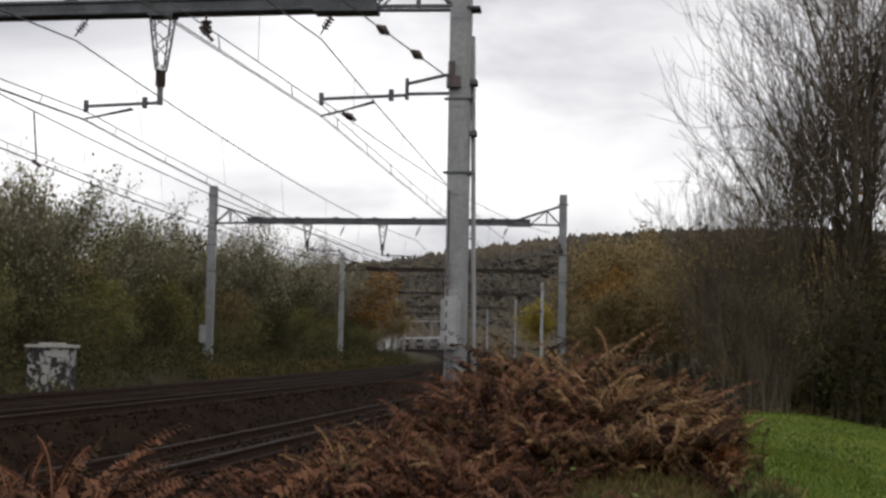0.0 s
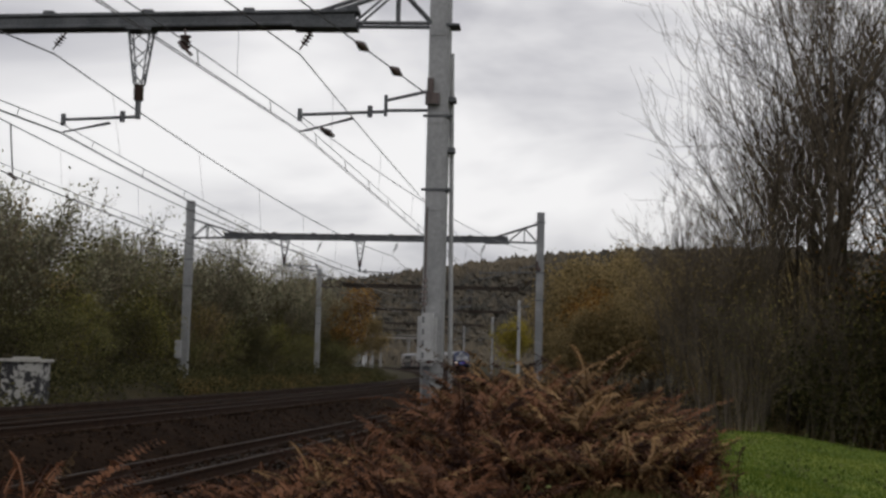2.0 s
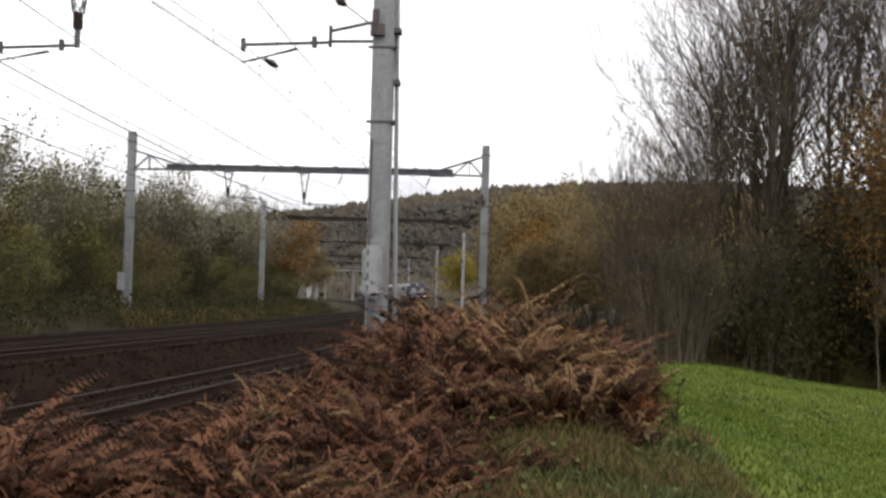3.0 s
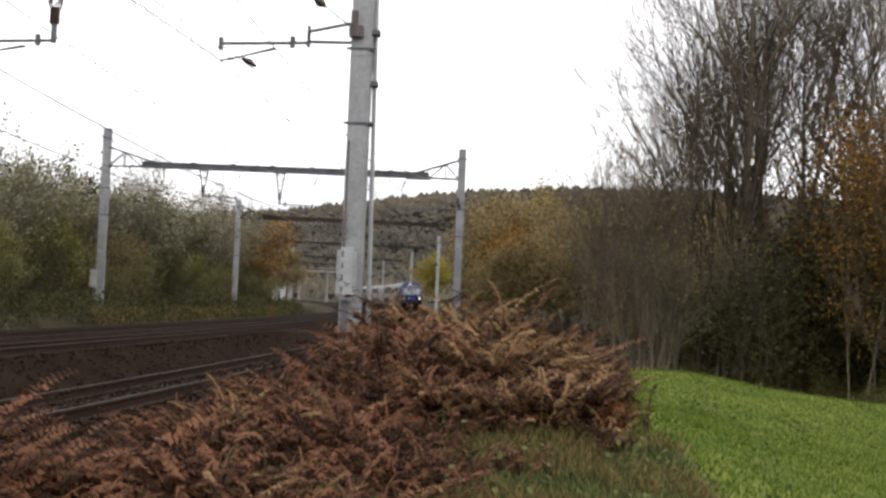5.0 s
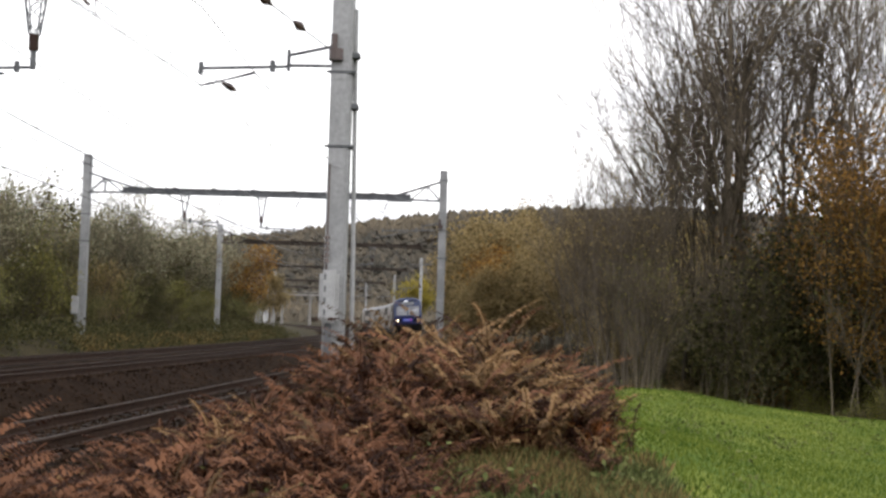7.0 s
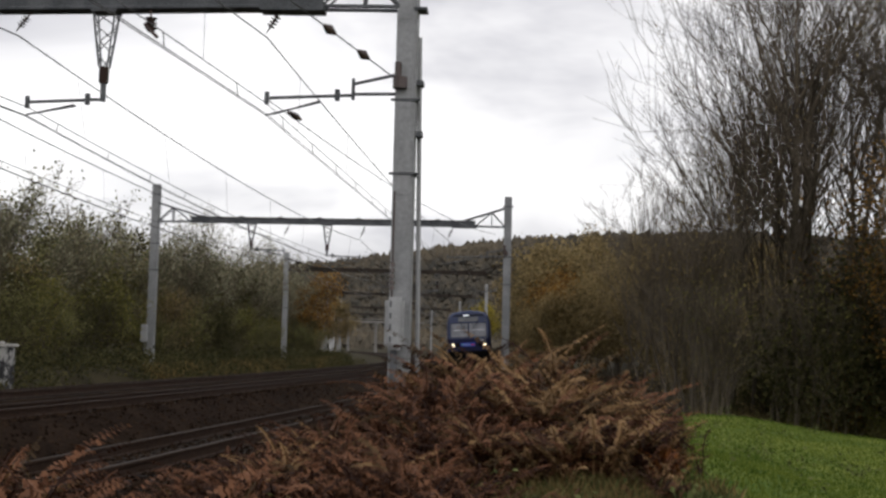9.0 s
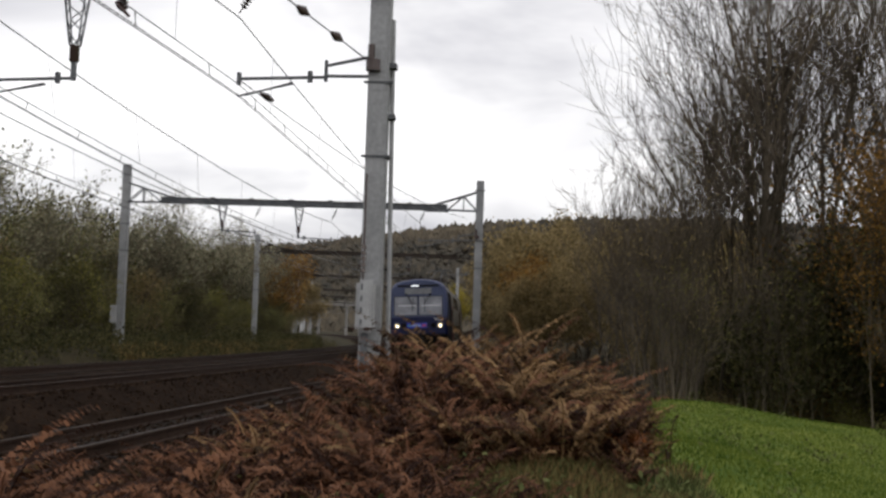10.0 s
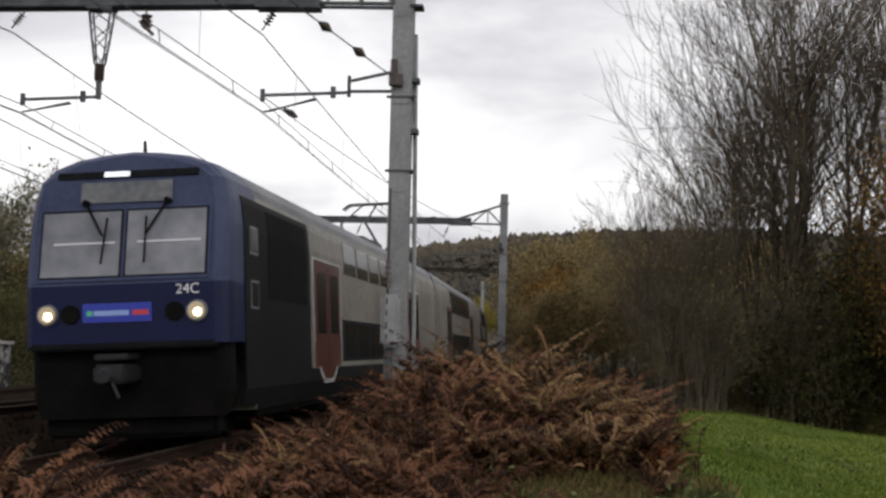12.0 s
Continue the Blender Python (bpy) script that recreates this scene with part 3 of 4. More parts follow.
def shield(side, y0, y1, z0, z1, out):
    """A thin panel on the car side whose lower corners sweep inwards in a curve."""
    bm = bmesh.new()
    yc, hw = (y0 + y1) / 2, (y1 - y0) / 2
    outline = [(y0, z1), (y0, z0 + 1.5)]
    outline += [(yc - hw * math.cos(a), z0 + 1.5 - 1.5 * math.sin(a)) for a in (0.25, 0.5, 0.75, 1.0, 1.25)]
    outline += [(yc + hw * math.cos(a), z0 + 1.5 - 1.5 * math.sin(a)) for a in (1.25, 1.0, 0.75, 0.5, 0.25)]
    outline += [(y1, z0 + 1.5), (y1, z1)]
    rows = [[bm.verts.new((side * (HALF + d), y, z)) for y, z in outline] for d in (out, out - 0.03)]
    bm.faces.new(rows[0])
    bm.faces.new(list(reversed(rows[1])))
    for k in range(len(outline)):
        j = (k + 1) % len(outline)
        bm.faces.new((rows[0][k], rows[1][k], rows[1][j], rows[0][j]))
    bmesh.ops.recalc_face_normals(bm, faces=bm.faces)
    return bm


def disc(x, y, z, r, depth, seg=16):
    return rod((x, y, z), (x, y - depth, z), r, r * 0.94, seg)


def build_bogie(car, y):
    bm = bmesh.new()
    for s in (-1, 1):
        add_box(bm, s * 1.02 - 0.08, y - 1.7, 0.42, s * 1.02 + 0.08, y + 1.7, 0.68, 0.03)
        for dy in (-1.25, 1.25):
            add_box(bm, s * 1.1 - 0.1, y + dy - 0.18, 0.3, s * 1.1 + 0.1, y + dy + 0.18, 0.62, 0.03)
        add_rod(bm, (s * 1.05, y, 0.5), (s * 1.05, y, 0.9), 0.22, seg=10)
    add_box(bm, -1.0, y - 0.3, 0.4, 1.0, y + 0.3, 0.62, 0.03)
    b = part("bogie", bm, M_UNDER, car, "grimy dark bogie frame")
    for dy in (-1.25, 1.25):
        for s in (-1, 1):
            part("wheel", rod((s * 0.7, y + dy, 0.46), (s * 0.83, y + dy, 0.46), 0.46, 0.45, 20), M_UNDER, b)


def build_car(lead, pantograph):
    car = thing("driving_railcar" if lead else "railcar",
                "double-deck driving railcar with dark blue nose and lit headlights" if lead else "double-deck cream railcar with dark window bands",
                "railcar", "cars of the double-deck train")
    y0 = 1.9 if lead else 0.25
    y1 = CAR - 0.25
    ob = part("body", lofted("body", [ring_at(0.42, 3.62, y, 0, 0) for y in (y0, y1)], M_CREAM, True, True), None, car, "dirty cream side panels")
    part("roof", lofted("roof", [ring_at(3.62, 4.19, y, i, 0) for y, i in ((y0, 0.0), (y1 - 0.3, 0.0), (y1, 0.12))], M_ROOF, True, True), None, car, "weathered grey roof")
    bm = bmesh.new()
    add_box(bm, -1.3, y0 + 0.3, 0.3, 1.3, y1 - 0.3, 0.55, 0.03)
    for y in (5.0, 8.5, 12.5, 16.5):
        add_box(bm, -1.25, y + 2.2, 0.2, 1.25, y + 4.6, 0.5, 0.05)
    part("underframe", bm, M_UNDER, car)
    for y in (3.6, CAR - 3.6):
        build_bogie(car, y)
    for s in (-1, 1):
        # dark sill and window bands
        bm = bmesh.new()
        side_slab(bm, s, y0 + 0.02, y1 - 0.02, 0.425, 0.98, 0.006)
        part("sill_band", bm, M_CHARCOAL, car, "charcoal lower band")
        doors = [y0 + 4.6 if lead else 5.2, CAR - 6.4]
        bm = bmesh.new()
        side_slab(bm, s, doors[0] + 2.1, doors[1] - 0.9, 1.08, 1.92, 0.006)
        part("lower_window_band", bm, M_CHARCOAL, car, "charcoal window band")
        if not lead:
            bm = bmesh.new()
            side_slab(bm, s, doors[0] + 1.5, doors[1] - 0.5, 2.74, 3.6, 0.006)
            part("upper_window_band", bm, M_CHARCOAL, car, "charcoal upper window band")
        y = doors[0] + 2.4
        while y < doors[1] - 2.3:
            bm = bmesh.new()
            side_slab(bm, s, y, y + 1.35, 1.16, 1.84, 0.012)
            part("lower_window", bm, M_GLASS, car)
            bm = bmesh.new()
            side_slab(bm, s, y, y + 1.35, 2.86, 3.5, 0.012)
            part("upper_window", bm, M_GLASS, car)
            y += 1.62
        for d in doors:
            part("door_surround", shield(s, d - 0.78, d + 1.98, 0.62, 3.0, 0.008), M_SWOOSH, car, "white curved door surround")
            part("door_recess", shield(s, d - 0.66, d + 1.86, 0.70, 2.96, 0.011), M_RED, car, "dull red curved door panel")
            for q in (d - 0.62, d + 0.62):
                bm = bmesh.new()
                side_slab(bm, s, q, q + 1.18, 1.0, 2.86, 0.016)
                leafd = part("door", bm, M_RED, car, "dull red sliding door leaf")
                bm = bmesh.new()
                side_slab(bm, s, q + 0.2, q + 0.98, 1.62, 2.74, 0.022)
                part("door_window", bm, M_GLASS, leafd)
    if lead:
        # cab sides in charcoal
        for s in (-1, 1):
            bm = bmesh.new()
            side_slab(bm, s, 1.0, y0 + 3.6, 0.5, 3.55, 0.012)
            part("cab_side", bm, M_CHARCOAL, car, "charcoal cab side")
            for y, z0, z1 in ((1.35, 2.75, 3.1), (1.35, 1.95, 2.3)):
                bm = bmesh.new()
                side_slab(bm, s, y - 0.04, y + 0.42, z0 - 0.035, z1 + 0.035, 0.018)
                fr = part("cab_window_frame", bm, M_ROOF, car, "pale grey frame")
                bm = bmesh.new()
                side_slab(bm, s, y, y + 0.38, z0, z1, 0.024)
                part("cab_side_window", bm, M_GLASS, fr)
            bm = bmesh.new()
            side_slab(bm, s, 2.4, 5.2, 2.1, 3.45, 0.02)
            part("louvre_panel", bm, M_UNDER, car, "black panel")
        insets = ((0.0, 0.16), (0.07, 0.07), (0.2, 0.015), (0.4, 0.0), (1.95, 0.0))
        part("nose_lower", lofted("nose_lower", [ring_at(1.42, 2.26, y, i, 0) for y, i in insets], M_BLUE), None, car, "dark blue nose")
        part("nose_upper", lofted("nose_upper", [ring_at(2.26, 4.19, y, i, 0.2 if y < 1 else 0.0) for y, i in insets], M_VIOLET), None, car, "pale violet-blue cab front")
        part("skirt", lofted("skirt", [ring_at(0.42, 1.42, y + 0.16, i + 0.03, 0) for y, i in insets[:-1]], M_UNDER), None, car, "dark front skirt")
        bm = bmesh.new()
        add_box(bm, -1.22, 0.3, 0.14, 1.22, 0.75, 0.46, 0.05)
        part("rail_guard", bm, M_UNDER, car, "black rail guard below the skirt")
        part("bumper_step", box(-1.32, -0.06, 1.36, 1.32, 0.25, 1.46, bevel=0.03), M_CHARCOAL, car)
        ws = part("windscreen_frame", on_nose(-1.24, 2.31, 1.24, 3.36, 0.004, 0.012), M_VIOLET, car)
        for x0, x1 in ((-1.17, -0.05), (0.05, 1.17)):
            part("seal", on_nose(x0 - 0.03, 2.36, x1 + 0.03, 3.32, 0.014, 0.01), M_CHARCOAL, ws)
            part("windscreen", on_nose(x0, 2.38, x1, 3.29, 0.022, 0.012), M_SCREEN, ws)
        for x0, x1 in ((-1.0, -0.12), (0.2, 1.1)):
            part("blind_edge", on_nose(x0, 2.83, x1, 2.86, 0.036, 0.006), M_BLIND, ws, "bright edge of a lowered blind")
        for x in (-0.3, 0.32):
            bm = bmesh.new()
            add_rod(bm, (x, nose_y(2.55) - 0.07, 2.55), (x + (0.06 if x < 0 else 0.0), nose_y(3.2) - 0.07, 3.2), 0.014)
            add_rod(bm, (x * 1.9, nose_y(3.42) - 0.05, 3.42), (x, nose_y(2.95) - 0.07, 2.95), 0.018)
            add_rod(bm, (x * 1.9, nose_y(3.42) + 0.02, 3.42), (x * 1.9, nose_y(3.42) - 0.08, 3.42), 0.05, seg=8)
            part("wiper", bm, M_UNDER, car)
        part("destination_panel", on_nose(-0.66, 3.42, 0.66, 3.72, 0.006, 0.012), M_ROOF, car, "dull grey blind panel")
        part("top_panel", on_nose(-1.02, 3.78, 1.02, 3.88, 0.004, 0.008), M_CHARCOAL, car)
        part("top_light", on_nose(-0.34, 3.795, 0.03, 3.87, 0.013, 0.008), M_BRIGHT, car, "lit white marker panel")
        part("horn", rod((0.15, 0.6, 4.1), (0.15, 0.6, 4.34), 0.035, 0.02, 8), M_UNDER, car)
        for s in (-1, 1):
            rim = part("headlight_housing", disc(s * 1.06, 0.02, 1.86, 0.155, 0.07), M_ROOF, car, "chromed lamp ring")
            part("headlight", disc(s * 1.06, -0.045, 1.86, 0.125, 0.02), M_REFLECT, rim, "lit round headlight")
            part("headlight_bulb", disc(s * 1.06 + 0.02, -0.066, 1.84, 0.055, 0.012), M_LAMP, rim)
            part("tail_light", disc(s * 0.74, 0.02, 1.86, 0.14, 0.05), M_UNDER, car, "unlit dark tail lamp")
        sign = part("name_plate", on_nose(-0.56, 1.74, 0.42, 2.0, 0.004, 0.01), M_PLATE, car, "blue name plate")
        for x0, x1, mm in ((-0.5, -0.42, M_GREENBAR), (-0.4, 0.1, M_PALEBAR), (0.15, 0.38, M_REDBAR)):
            part("lettering", on_nose(x0, 1.83, x1, 1.9, 0.015, 0.004), mm, sign, "unreadable lettering bar")
        cur = bpy.data.curves.new("fleet_number", "FONT")
        cur.body, cur.size, cur.extrude, cur.align_x = "24C", 0.2, 0.004, "CENTER"
        tmp = bpy.data.objects.new("fleet_number", cur)
        me = bpy.data.meshes.new_from_object(tmp)
        me.materials.clear()
        me.materials.append(M_WHITE)
        bpy.data.objects.remove(tmp)
        txt = part("fleet_number", me, None, car, "white number 24C")
        txt.matrix_basis = pose(0.93, -0.008, 2.1, 90, 0, 0)
        bm = bmesh.new()
        add_box(bm, -0.28, -0.35, 1.22, 0.2, 0.2, 1.3, 0.02)
        add_box(bm, -0.24, -0.5, 0.9, 0.2, 0.2, 1.16, 0.04)
        add_rod(bm, (-0.05, -0.5, 1.0), (-0.05, -0.62, 1.0), 0.13, 0.09, 12)
        add_rod(bm, (0.05, -0.55, 0.92), (0.16, -0.6, 0.72), 0.02)
        part("coupler", bm, M_COUPLER, car, "dark automatic coupler")
    if pantograph:
        py = 19.2
        bm = bmesh.new()
        for s in (-1, 1):
            add_box(bm, s * 0.5 - 0.05, py - 0.9, 4.2, s * 0.5 + 0.05, py + 0.9, 4.42, 0.02)
        add_box(bm, -0.6, py - 0.1, 4.25, 0.6, py + 0.1, 4.38, 0.02)
        pan = part("pantograph", bm, M_DARKSTEEL, car, "raised dark pantograph")
        for s in (-1, 1):
            part("lower_arm", rod((s * 0.45, py + 0.8, 4.42), (s * 0.35, py - 0.7, 4.9), 0.035), M_DARKSTEEL, pan)
            part("upper_arm", rod((s * 0.35, py - 0.7, 4.9), (s * 0.2 + 0.3, py + 0.4, 5.54), 0.028), M_DARKSTEEL, pan)
        for dy in (-0.15, 0.15):
            bm = bmesh.new()
            pts = [(-0.47, 5.42), (-0.25, 5.56), (0.85, 5.56), (1.07, 5.42)]
            for a, c in zip(pts, pts[1:]):
                add_rod(bm, (a[0], py + 0.4 + dy, a[1]), (c[0], py + 0.4 + dy, c[1]), 0.028)
            part("contact_strip", bm, M_DARKSTEEL, pan)
        part("roof_equipment", box(-0.6, py - 2.6, 4.2, 0.6, py - 1.2, 4.38, bevel=0.03), M_DARKSTEEL, car)
    return car


# pale mottled grey paints reflected sky and dim cab shapes into the glass colour
M_SCREEN = material("windscreen_glass_with_sky", (0.13, 0.136, 0.155), (0.27, 0.277, 0.305), 0.9, 3.0, 0.12, bump=0)
M_BLIND = plain("pale_blind", (0.6, 0.6, 0.63), 0.5)
M_BRIGHT = plain("marker_glow", (0.9, 0.95, 1.0), 0.3, glow=0.6)
M_REFLECT = plain("lamp_reflector", (0.6, 0.5, 0.32), 0.25, glow=0.1)
M_PLATE = plain("blue_plate", (0.03, 0.05, 0.4), 0.35)
M_GREENBAR = plain("green_bar", (0.1, 0.5, 0.3), 0.5)
M_PALEBAR = plain("pale_bar", (0.3, 0.42, 0.75), 0.5)
M_REDBAR = plain("red_bar", (0.6, 0.06, 0.08), 0.5)
M_COUPLER = plain("coupler_steel", (0.022, 0.022, 0.024), 0.6, 0.3)

cars = [build_car(i == 0, i == 0) for i in range(4)]

# ---- vegetation ----


def branch_out(rng, start, way, length, radius, level, top, wood, tips, low=0.25, wide=1.0):
    n = 5 if level == 0 else (4 if level == 1 else 3)
    pts, rad = [start], [radius]
    p, d = start.copy(), way.copy()
    for i in range(n):
        d = d + rng.normal(0, 0.10 + 0.05 * level, 3) + np.array((0, 0, 0.06 * level if level else (0.3 if wide < 1 else 0.0)))
        d /= np.linalg.norm(d)
        p = p + d * length / n
        pts.append(p.copy())
        rad.append(radius * (1 - 0.8 * (i + 1) / n) + 0.003)
    wood.append((pts, rad, level))
    if level >= top:
        tips.append((pts, d))
        return
    kids = ((13, 8, 6, 5) if wide > 0.8 else (14, 7, 5, 5))[level]
    for k in range(kids):
        t = rng.uniform(low if level == 0 else 0.15, 1.0)
        f = t * n
        i = min(int(f), n - 1)
        q = pts[i] + (pts[i + 1] - pts[i]) * (f - i)
        side = rng.normal(0, 1, 3)
        side -= d * side.dot(d)
        side /= np.linalg.norm(side)
        spread = wide * (rng.uniform(0.55, 0.95) if level == 0 else rng.uniform(0.5, 1.0))
        w = d * math.cos(spread) + side * math.sin(spread)
        w[2] += 0.25
        w /= np.linalg.norm(w)
        branch_out(rng, q, w, length * rng.uniform(0.38, 0.62) * (1.15 - 0.5 * t if level == 0 else 1.0), max(radius * 0.42 * (1.1 - 0.6 * t), 0.006), level + 1, top, wood, tips, low, wide)


def leaf_cloud(rng, centres, count, jitter, size):
    """count leaf quads scattered round points, joined in one mesh's lists."""
    centres = np.asarray(centres)
    c = centres[rng.integers(0, len(centres), count)] + rng.normal(0, jitter, (count, 3))
    a = rng.normal(0, 1, (count, 3))
    a /= np.linalg.norm(a, axis=1)[:, None]
    b = np.cross(a, rng.normal(0, 1, (count, 3)))
    b /= np.linalg.norm(b, axis=1)[:, None]
    s = size * rng.uniform(0.6, 1.4, (count, 1))
    v = np.stack([c - a * s, c + b * s * 0.6, c + a * s, c - b * s * 0.6], 1).reshape(-1, 3)
    f = np.arange(count * 4).reshape(-1, 4)
    return v, f


def tree_meshes(seed, height, top, leaves, size, jitter, wood_mat, leaf_mat, stems=1, lean=0.1, thick=0.012, low=0.25, wide=1.0, bias=0.0):
    rng = np.random.default_rng(seed)
    wood, tips = [], []
    for s in range(stems):
        way = np.array((rng.normal(bias, lean), rng.normal(0, lean), 1.0))
        way /= np.linalg.norm(way)
        st = np.array((rng.normal(0, 0.25 * (stems > 1)), rng.normal(0, 0.25 * (stems > 1)), -0.2))
        branch_out(rng, st, way, height * rng.uniform(0.8, 1.0) * 0.85, height * thick / (stems ** 0.4), 0, top, wood, tips, low, wide)
    verts, faces = [], []
    for pts, rad, level in wood:
        tube_verts(pts, rad, (7, 5, 3, 3)[level], verts, faces)
    tm = mesh("trunk", verts, faces, wood_mat)
    tm.shade_smooth()
    cm = None
    if leaves:
        centres = [p for pts, d in tips for p in pts[1:]]
        v, f = leaf_cloud(rng, centres, leaves, jitter, size)
        cm = mesh("crown", v, f.tolist(), leaf_mat)
    return tm, cm


def tree_kind(name, label, category, group, *args, **kw):
    tm, cm = tree_meshes(*args, **kw)
    t = thing(name, label, category, group)
    part("trunk", tm, None, t)
    if cm:
        part("crown", cm, None, t)
    return t


def at(x, y, turn, size=1.0, dz=0.0):
    return pose(x, y, float(ground_height(x, y)) + dz, 0, 0, turn) @ Matrix.Diagonal((size, size, size, 1))


def plant_all(kinds, places):
    """The first place of each kind takes the original, the rest take copies."""
    used = set()
    for k, m in places:
        if k not in used:
            kinds[k].matrix_basis = m
            used.add(k)
        else:
            c = copy_thing(kinds[k], Matrix.Identity(4))
            c.matrix_basis = m


rng = np.random.default_rng(5)
# left bank: a belt of half-bare olive trees behind the far track
belt = [tree_kind("bank_tree", "half-bare olive autumn tree beyond the tracks", "tree", "trees beyond the tracks", 10 + i, 6.5, 2, n, 0.075, 0.22, M_BARK, mt, stems=4, lean=0.2, low=0.02)
        for i, (n, mt) in enumerate(((5600, M_LEAF_GREEN), (4500, M_LEAF_YELLOWISH), (6000, M_LEAF_DARK), (4800, M_LEAF_BROWN)))]
places = []
for row, (off, scale0) in enumerate(((-15.6, 0.55), (-18.2, 0.85), (-21.5, 1.1), (-25.5, 1.25))):
    arc = 26.0 + row
    while arc < 135:
        x, y, _ = on_line(arc + rng.uniform(-0.8, 0.8), off + rng.uniform(-0.8, 0.8))
        k = int(rng.choice([0, 1, 2, 3], p=[0.4, 0.25, 0.25, 0.1]))
        places.append((k, at(x, y, rng.uniform(0, 360), scale0 * rng.uniform(0.72, 1.22))))
        arc += rng.uniform(2.2, 3.2) * (1 + row * 0.15 + max(0, arc - 70) / 90)
plant_all(belt, places)
twiggy = [tree_kind("twiggy_tree", "half-bare tree with pale twigs above the belt", "tree", "trees beyond the tracks", 25 + i, 7.5, 3, 2600, 0.065, 0.2, M_TWIG, M_LEAF_PALE, stems=2, lean=0.2, thick=0.009) for i in range(2)]
places = []
arc = 30.0
while arc < 120:
    x, y, _ = on_line(arc, -19.5 + rng.uniform(-2.5, 2.5))
    places.append((int(rng.integers(0, 2)), at(x, y, rng.uniform(0, 360), rng.uniform(0.85, 1.24))))
    arc += rng.uniform(2.4, 5.4)
plant_all(twiggy, places)

orange = [tree_kind("rust_tree", "rust-orange autumn tree in leaf", "tree", "autumn trees", 30 + i, 8.0, 2, n, 0.11, 0.4, M_BARK, mt, stems=2, lean=0.15)
          for i, (n, mt) in enumerate(((9500, M_LEAF_ORANGE), (9000, M_LEAF_BROWN), (8000, M_LEAF_YELLOW)))]
places = []
x, y, _ = on_line(118, -17.0)
for dx, dy, k, s in ((0, 0, 0, 1.0), (-2.5, 5, 0, 1.0), (-5, -3, 1, 0.9), (2.0, 12, 1, 0.7)):
    places.append((k, at(x + dx, y + dy, rng.uniform(0, 360), s * 0.95)))
# hedge and slope of rust bushes right of the line
for i in range(46):
    arc = rng.uniform(62, 190)
    u = 6.5 + rng.uniform(0, 1) ** 1.3 * (10 + arc * 0.12)
    x, y, _ = on_line(arc, u)
    if math.degrees(math.atan2(x, y)) < 12:
        places.append((int(rng.choice([0, 1], p=[0.2, 0.8])), at(x, y, rng.uniform(0, 360), (0.38 + 0.033 * u) * rng.uniform(0.8, 1.1))))
for bearing, d, k, s in ((0.9, 86, 1, 0.62), (1.7, 78, 0, 0.74), (2.6, 90, 1, 0.82), (3.3, 72, 0, 0.62), (4.2, 84, 1, 0.8), (5.0, 74, 1, 0.72), (5.9, 80, 2, 0.74), (6.8, 70, 1, 0.7), (3.7, 88, 2, 0.66), (2.1, 96, 0, 0.86), (4.7, 96, 0, 0.9), (1.2, 66, 1, 0.42), (2.4, 64, 1, 0.5), (3.9, 62, 1, 0.55), (5.4, 60, 1, 0.55)):
    x, y = d * math.sin(radians(bearing)), d * math.cos(radians(bearing))
    places.append((1 if k == 0 and d > 72 else k, at(x, y, rng.uniform(0, 360), s * (1.18 if d > 66 else 1.0))))
x, y, _ = on_line(200, 5.4)
places.append((2, at(x, y, 20, 1.1)))
plant_all(orange, places)
oak = [tree_kind("rust_oak", lab, "tree", "autumn trees", 37 + i, 9.0, 3, 25000, 0.05, 0.33, M_BARK, mt, stems=3, lean=0.2, low=0.12)
       for i, (mt, lab) in enumerate(((M_LEAF_ORANGE, "large rust-orange tree in fine leaf beside the lawn"), (M_LEAF_YELLOWISH, "broad yellow-olive tree in leaf beside the lawn")))]
places = []
for x, y, s, k in ((13.6, 39.0, 0.98, 0), (15.6, 37.8, 1.2, 0), (18.6, 38.4, 1.25, 0), (14.8, 42.0, 1.2, 0), (16.4, 36.6, 0.72, 1), (14.4, 37.4, 0.5, 1), (18.8, 36.4, 0.85, 1), (10.7, 42.0, 0.42, 0)):
    places.append((k, at(x, y, rng.uniform(0, 360), s)))
plant_all(oak, places)

# tall bare trees behind the grass, the outer ones leaning out over it
bare = [tree_kind("bare_tree", "tall bare tree with fine upswept twigs", "tree", "bare trees behind the grass", 50 + i, 15.0, 3, 420, 0.045, 0.25, M_BARK, M_LEAF_BROWN, stems=s, lean=0.08, thick=0.0085, low=0.3, wide=0.8, bias=w)
        for i, (s, w) in enumerate(((1, 0.0), (2, 0.0), (2, 0.0), (2, -0.1), (2, -0.05)))]
places = []
for x, y, s, k in ((4.5, 43.5, 0.44, 3), (5.3, 42.2, 0.56, 3), (6.1, 44.0, 0.66, 3), (7.0, 42.6, 0.78, 4), (8.0, 44.4, 0.9, 4), (9.1, 43.8, 1.02, 4), (9.2, 46.0, 1.12, 1), (10.8, 44.5, 1.2, 1), (12.0, 46.5, 1.25, 2), (13.2, 44.2, 1.2, 1), (14.8, 46.5, 1.25, 0), (16.6, 45.0, 1.25, 1), (18.4, 47.0, 1.25, 2), (20.4, 45.5, 1.25, 1), (23.5, 47.0, 1.25, 1)):
    places.append((k, at(x, y, rng.uniform(-25, 25) if k > 2 else rng.uniform(0, 360), s)))
plant_all(bare, places)
big = tree_kind("bare_tree", "stout dark-trunked bare tree beside the lawn", "tree", "bare trees behind the grass", 58, 17.0, 3, 300, 0.045, 0.25, M_BARK, M_LEAF_BROWN, stems=1, lean=0.02, thick=0.014, low=0.35, wide=0.8)
big.matrix_basis = at(9.75, 43.0, 40, 1.0)

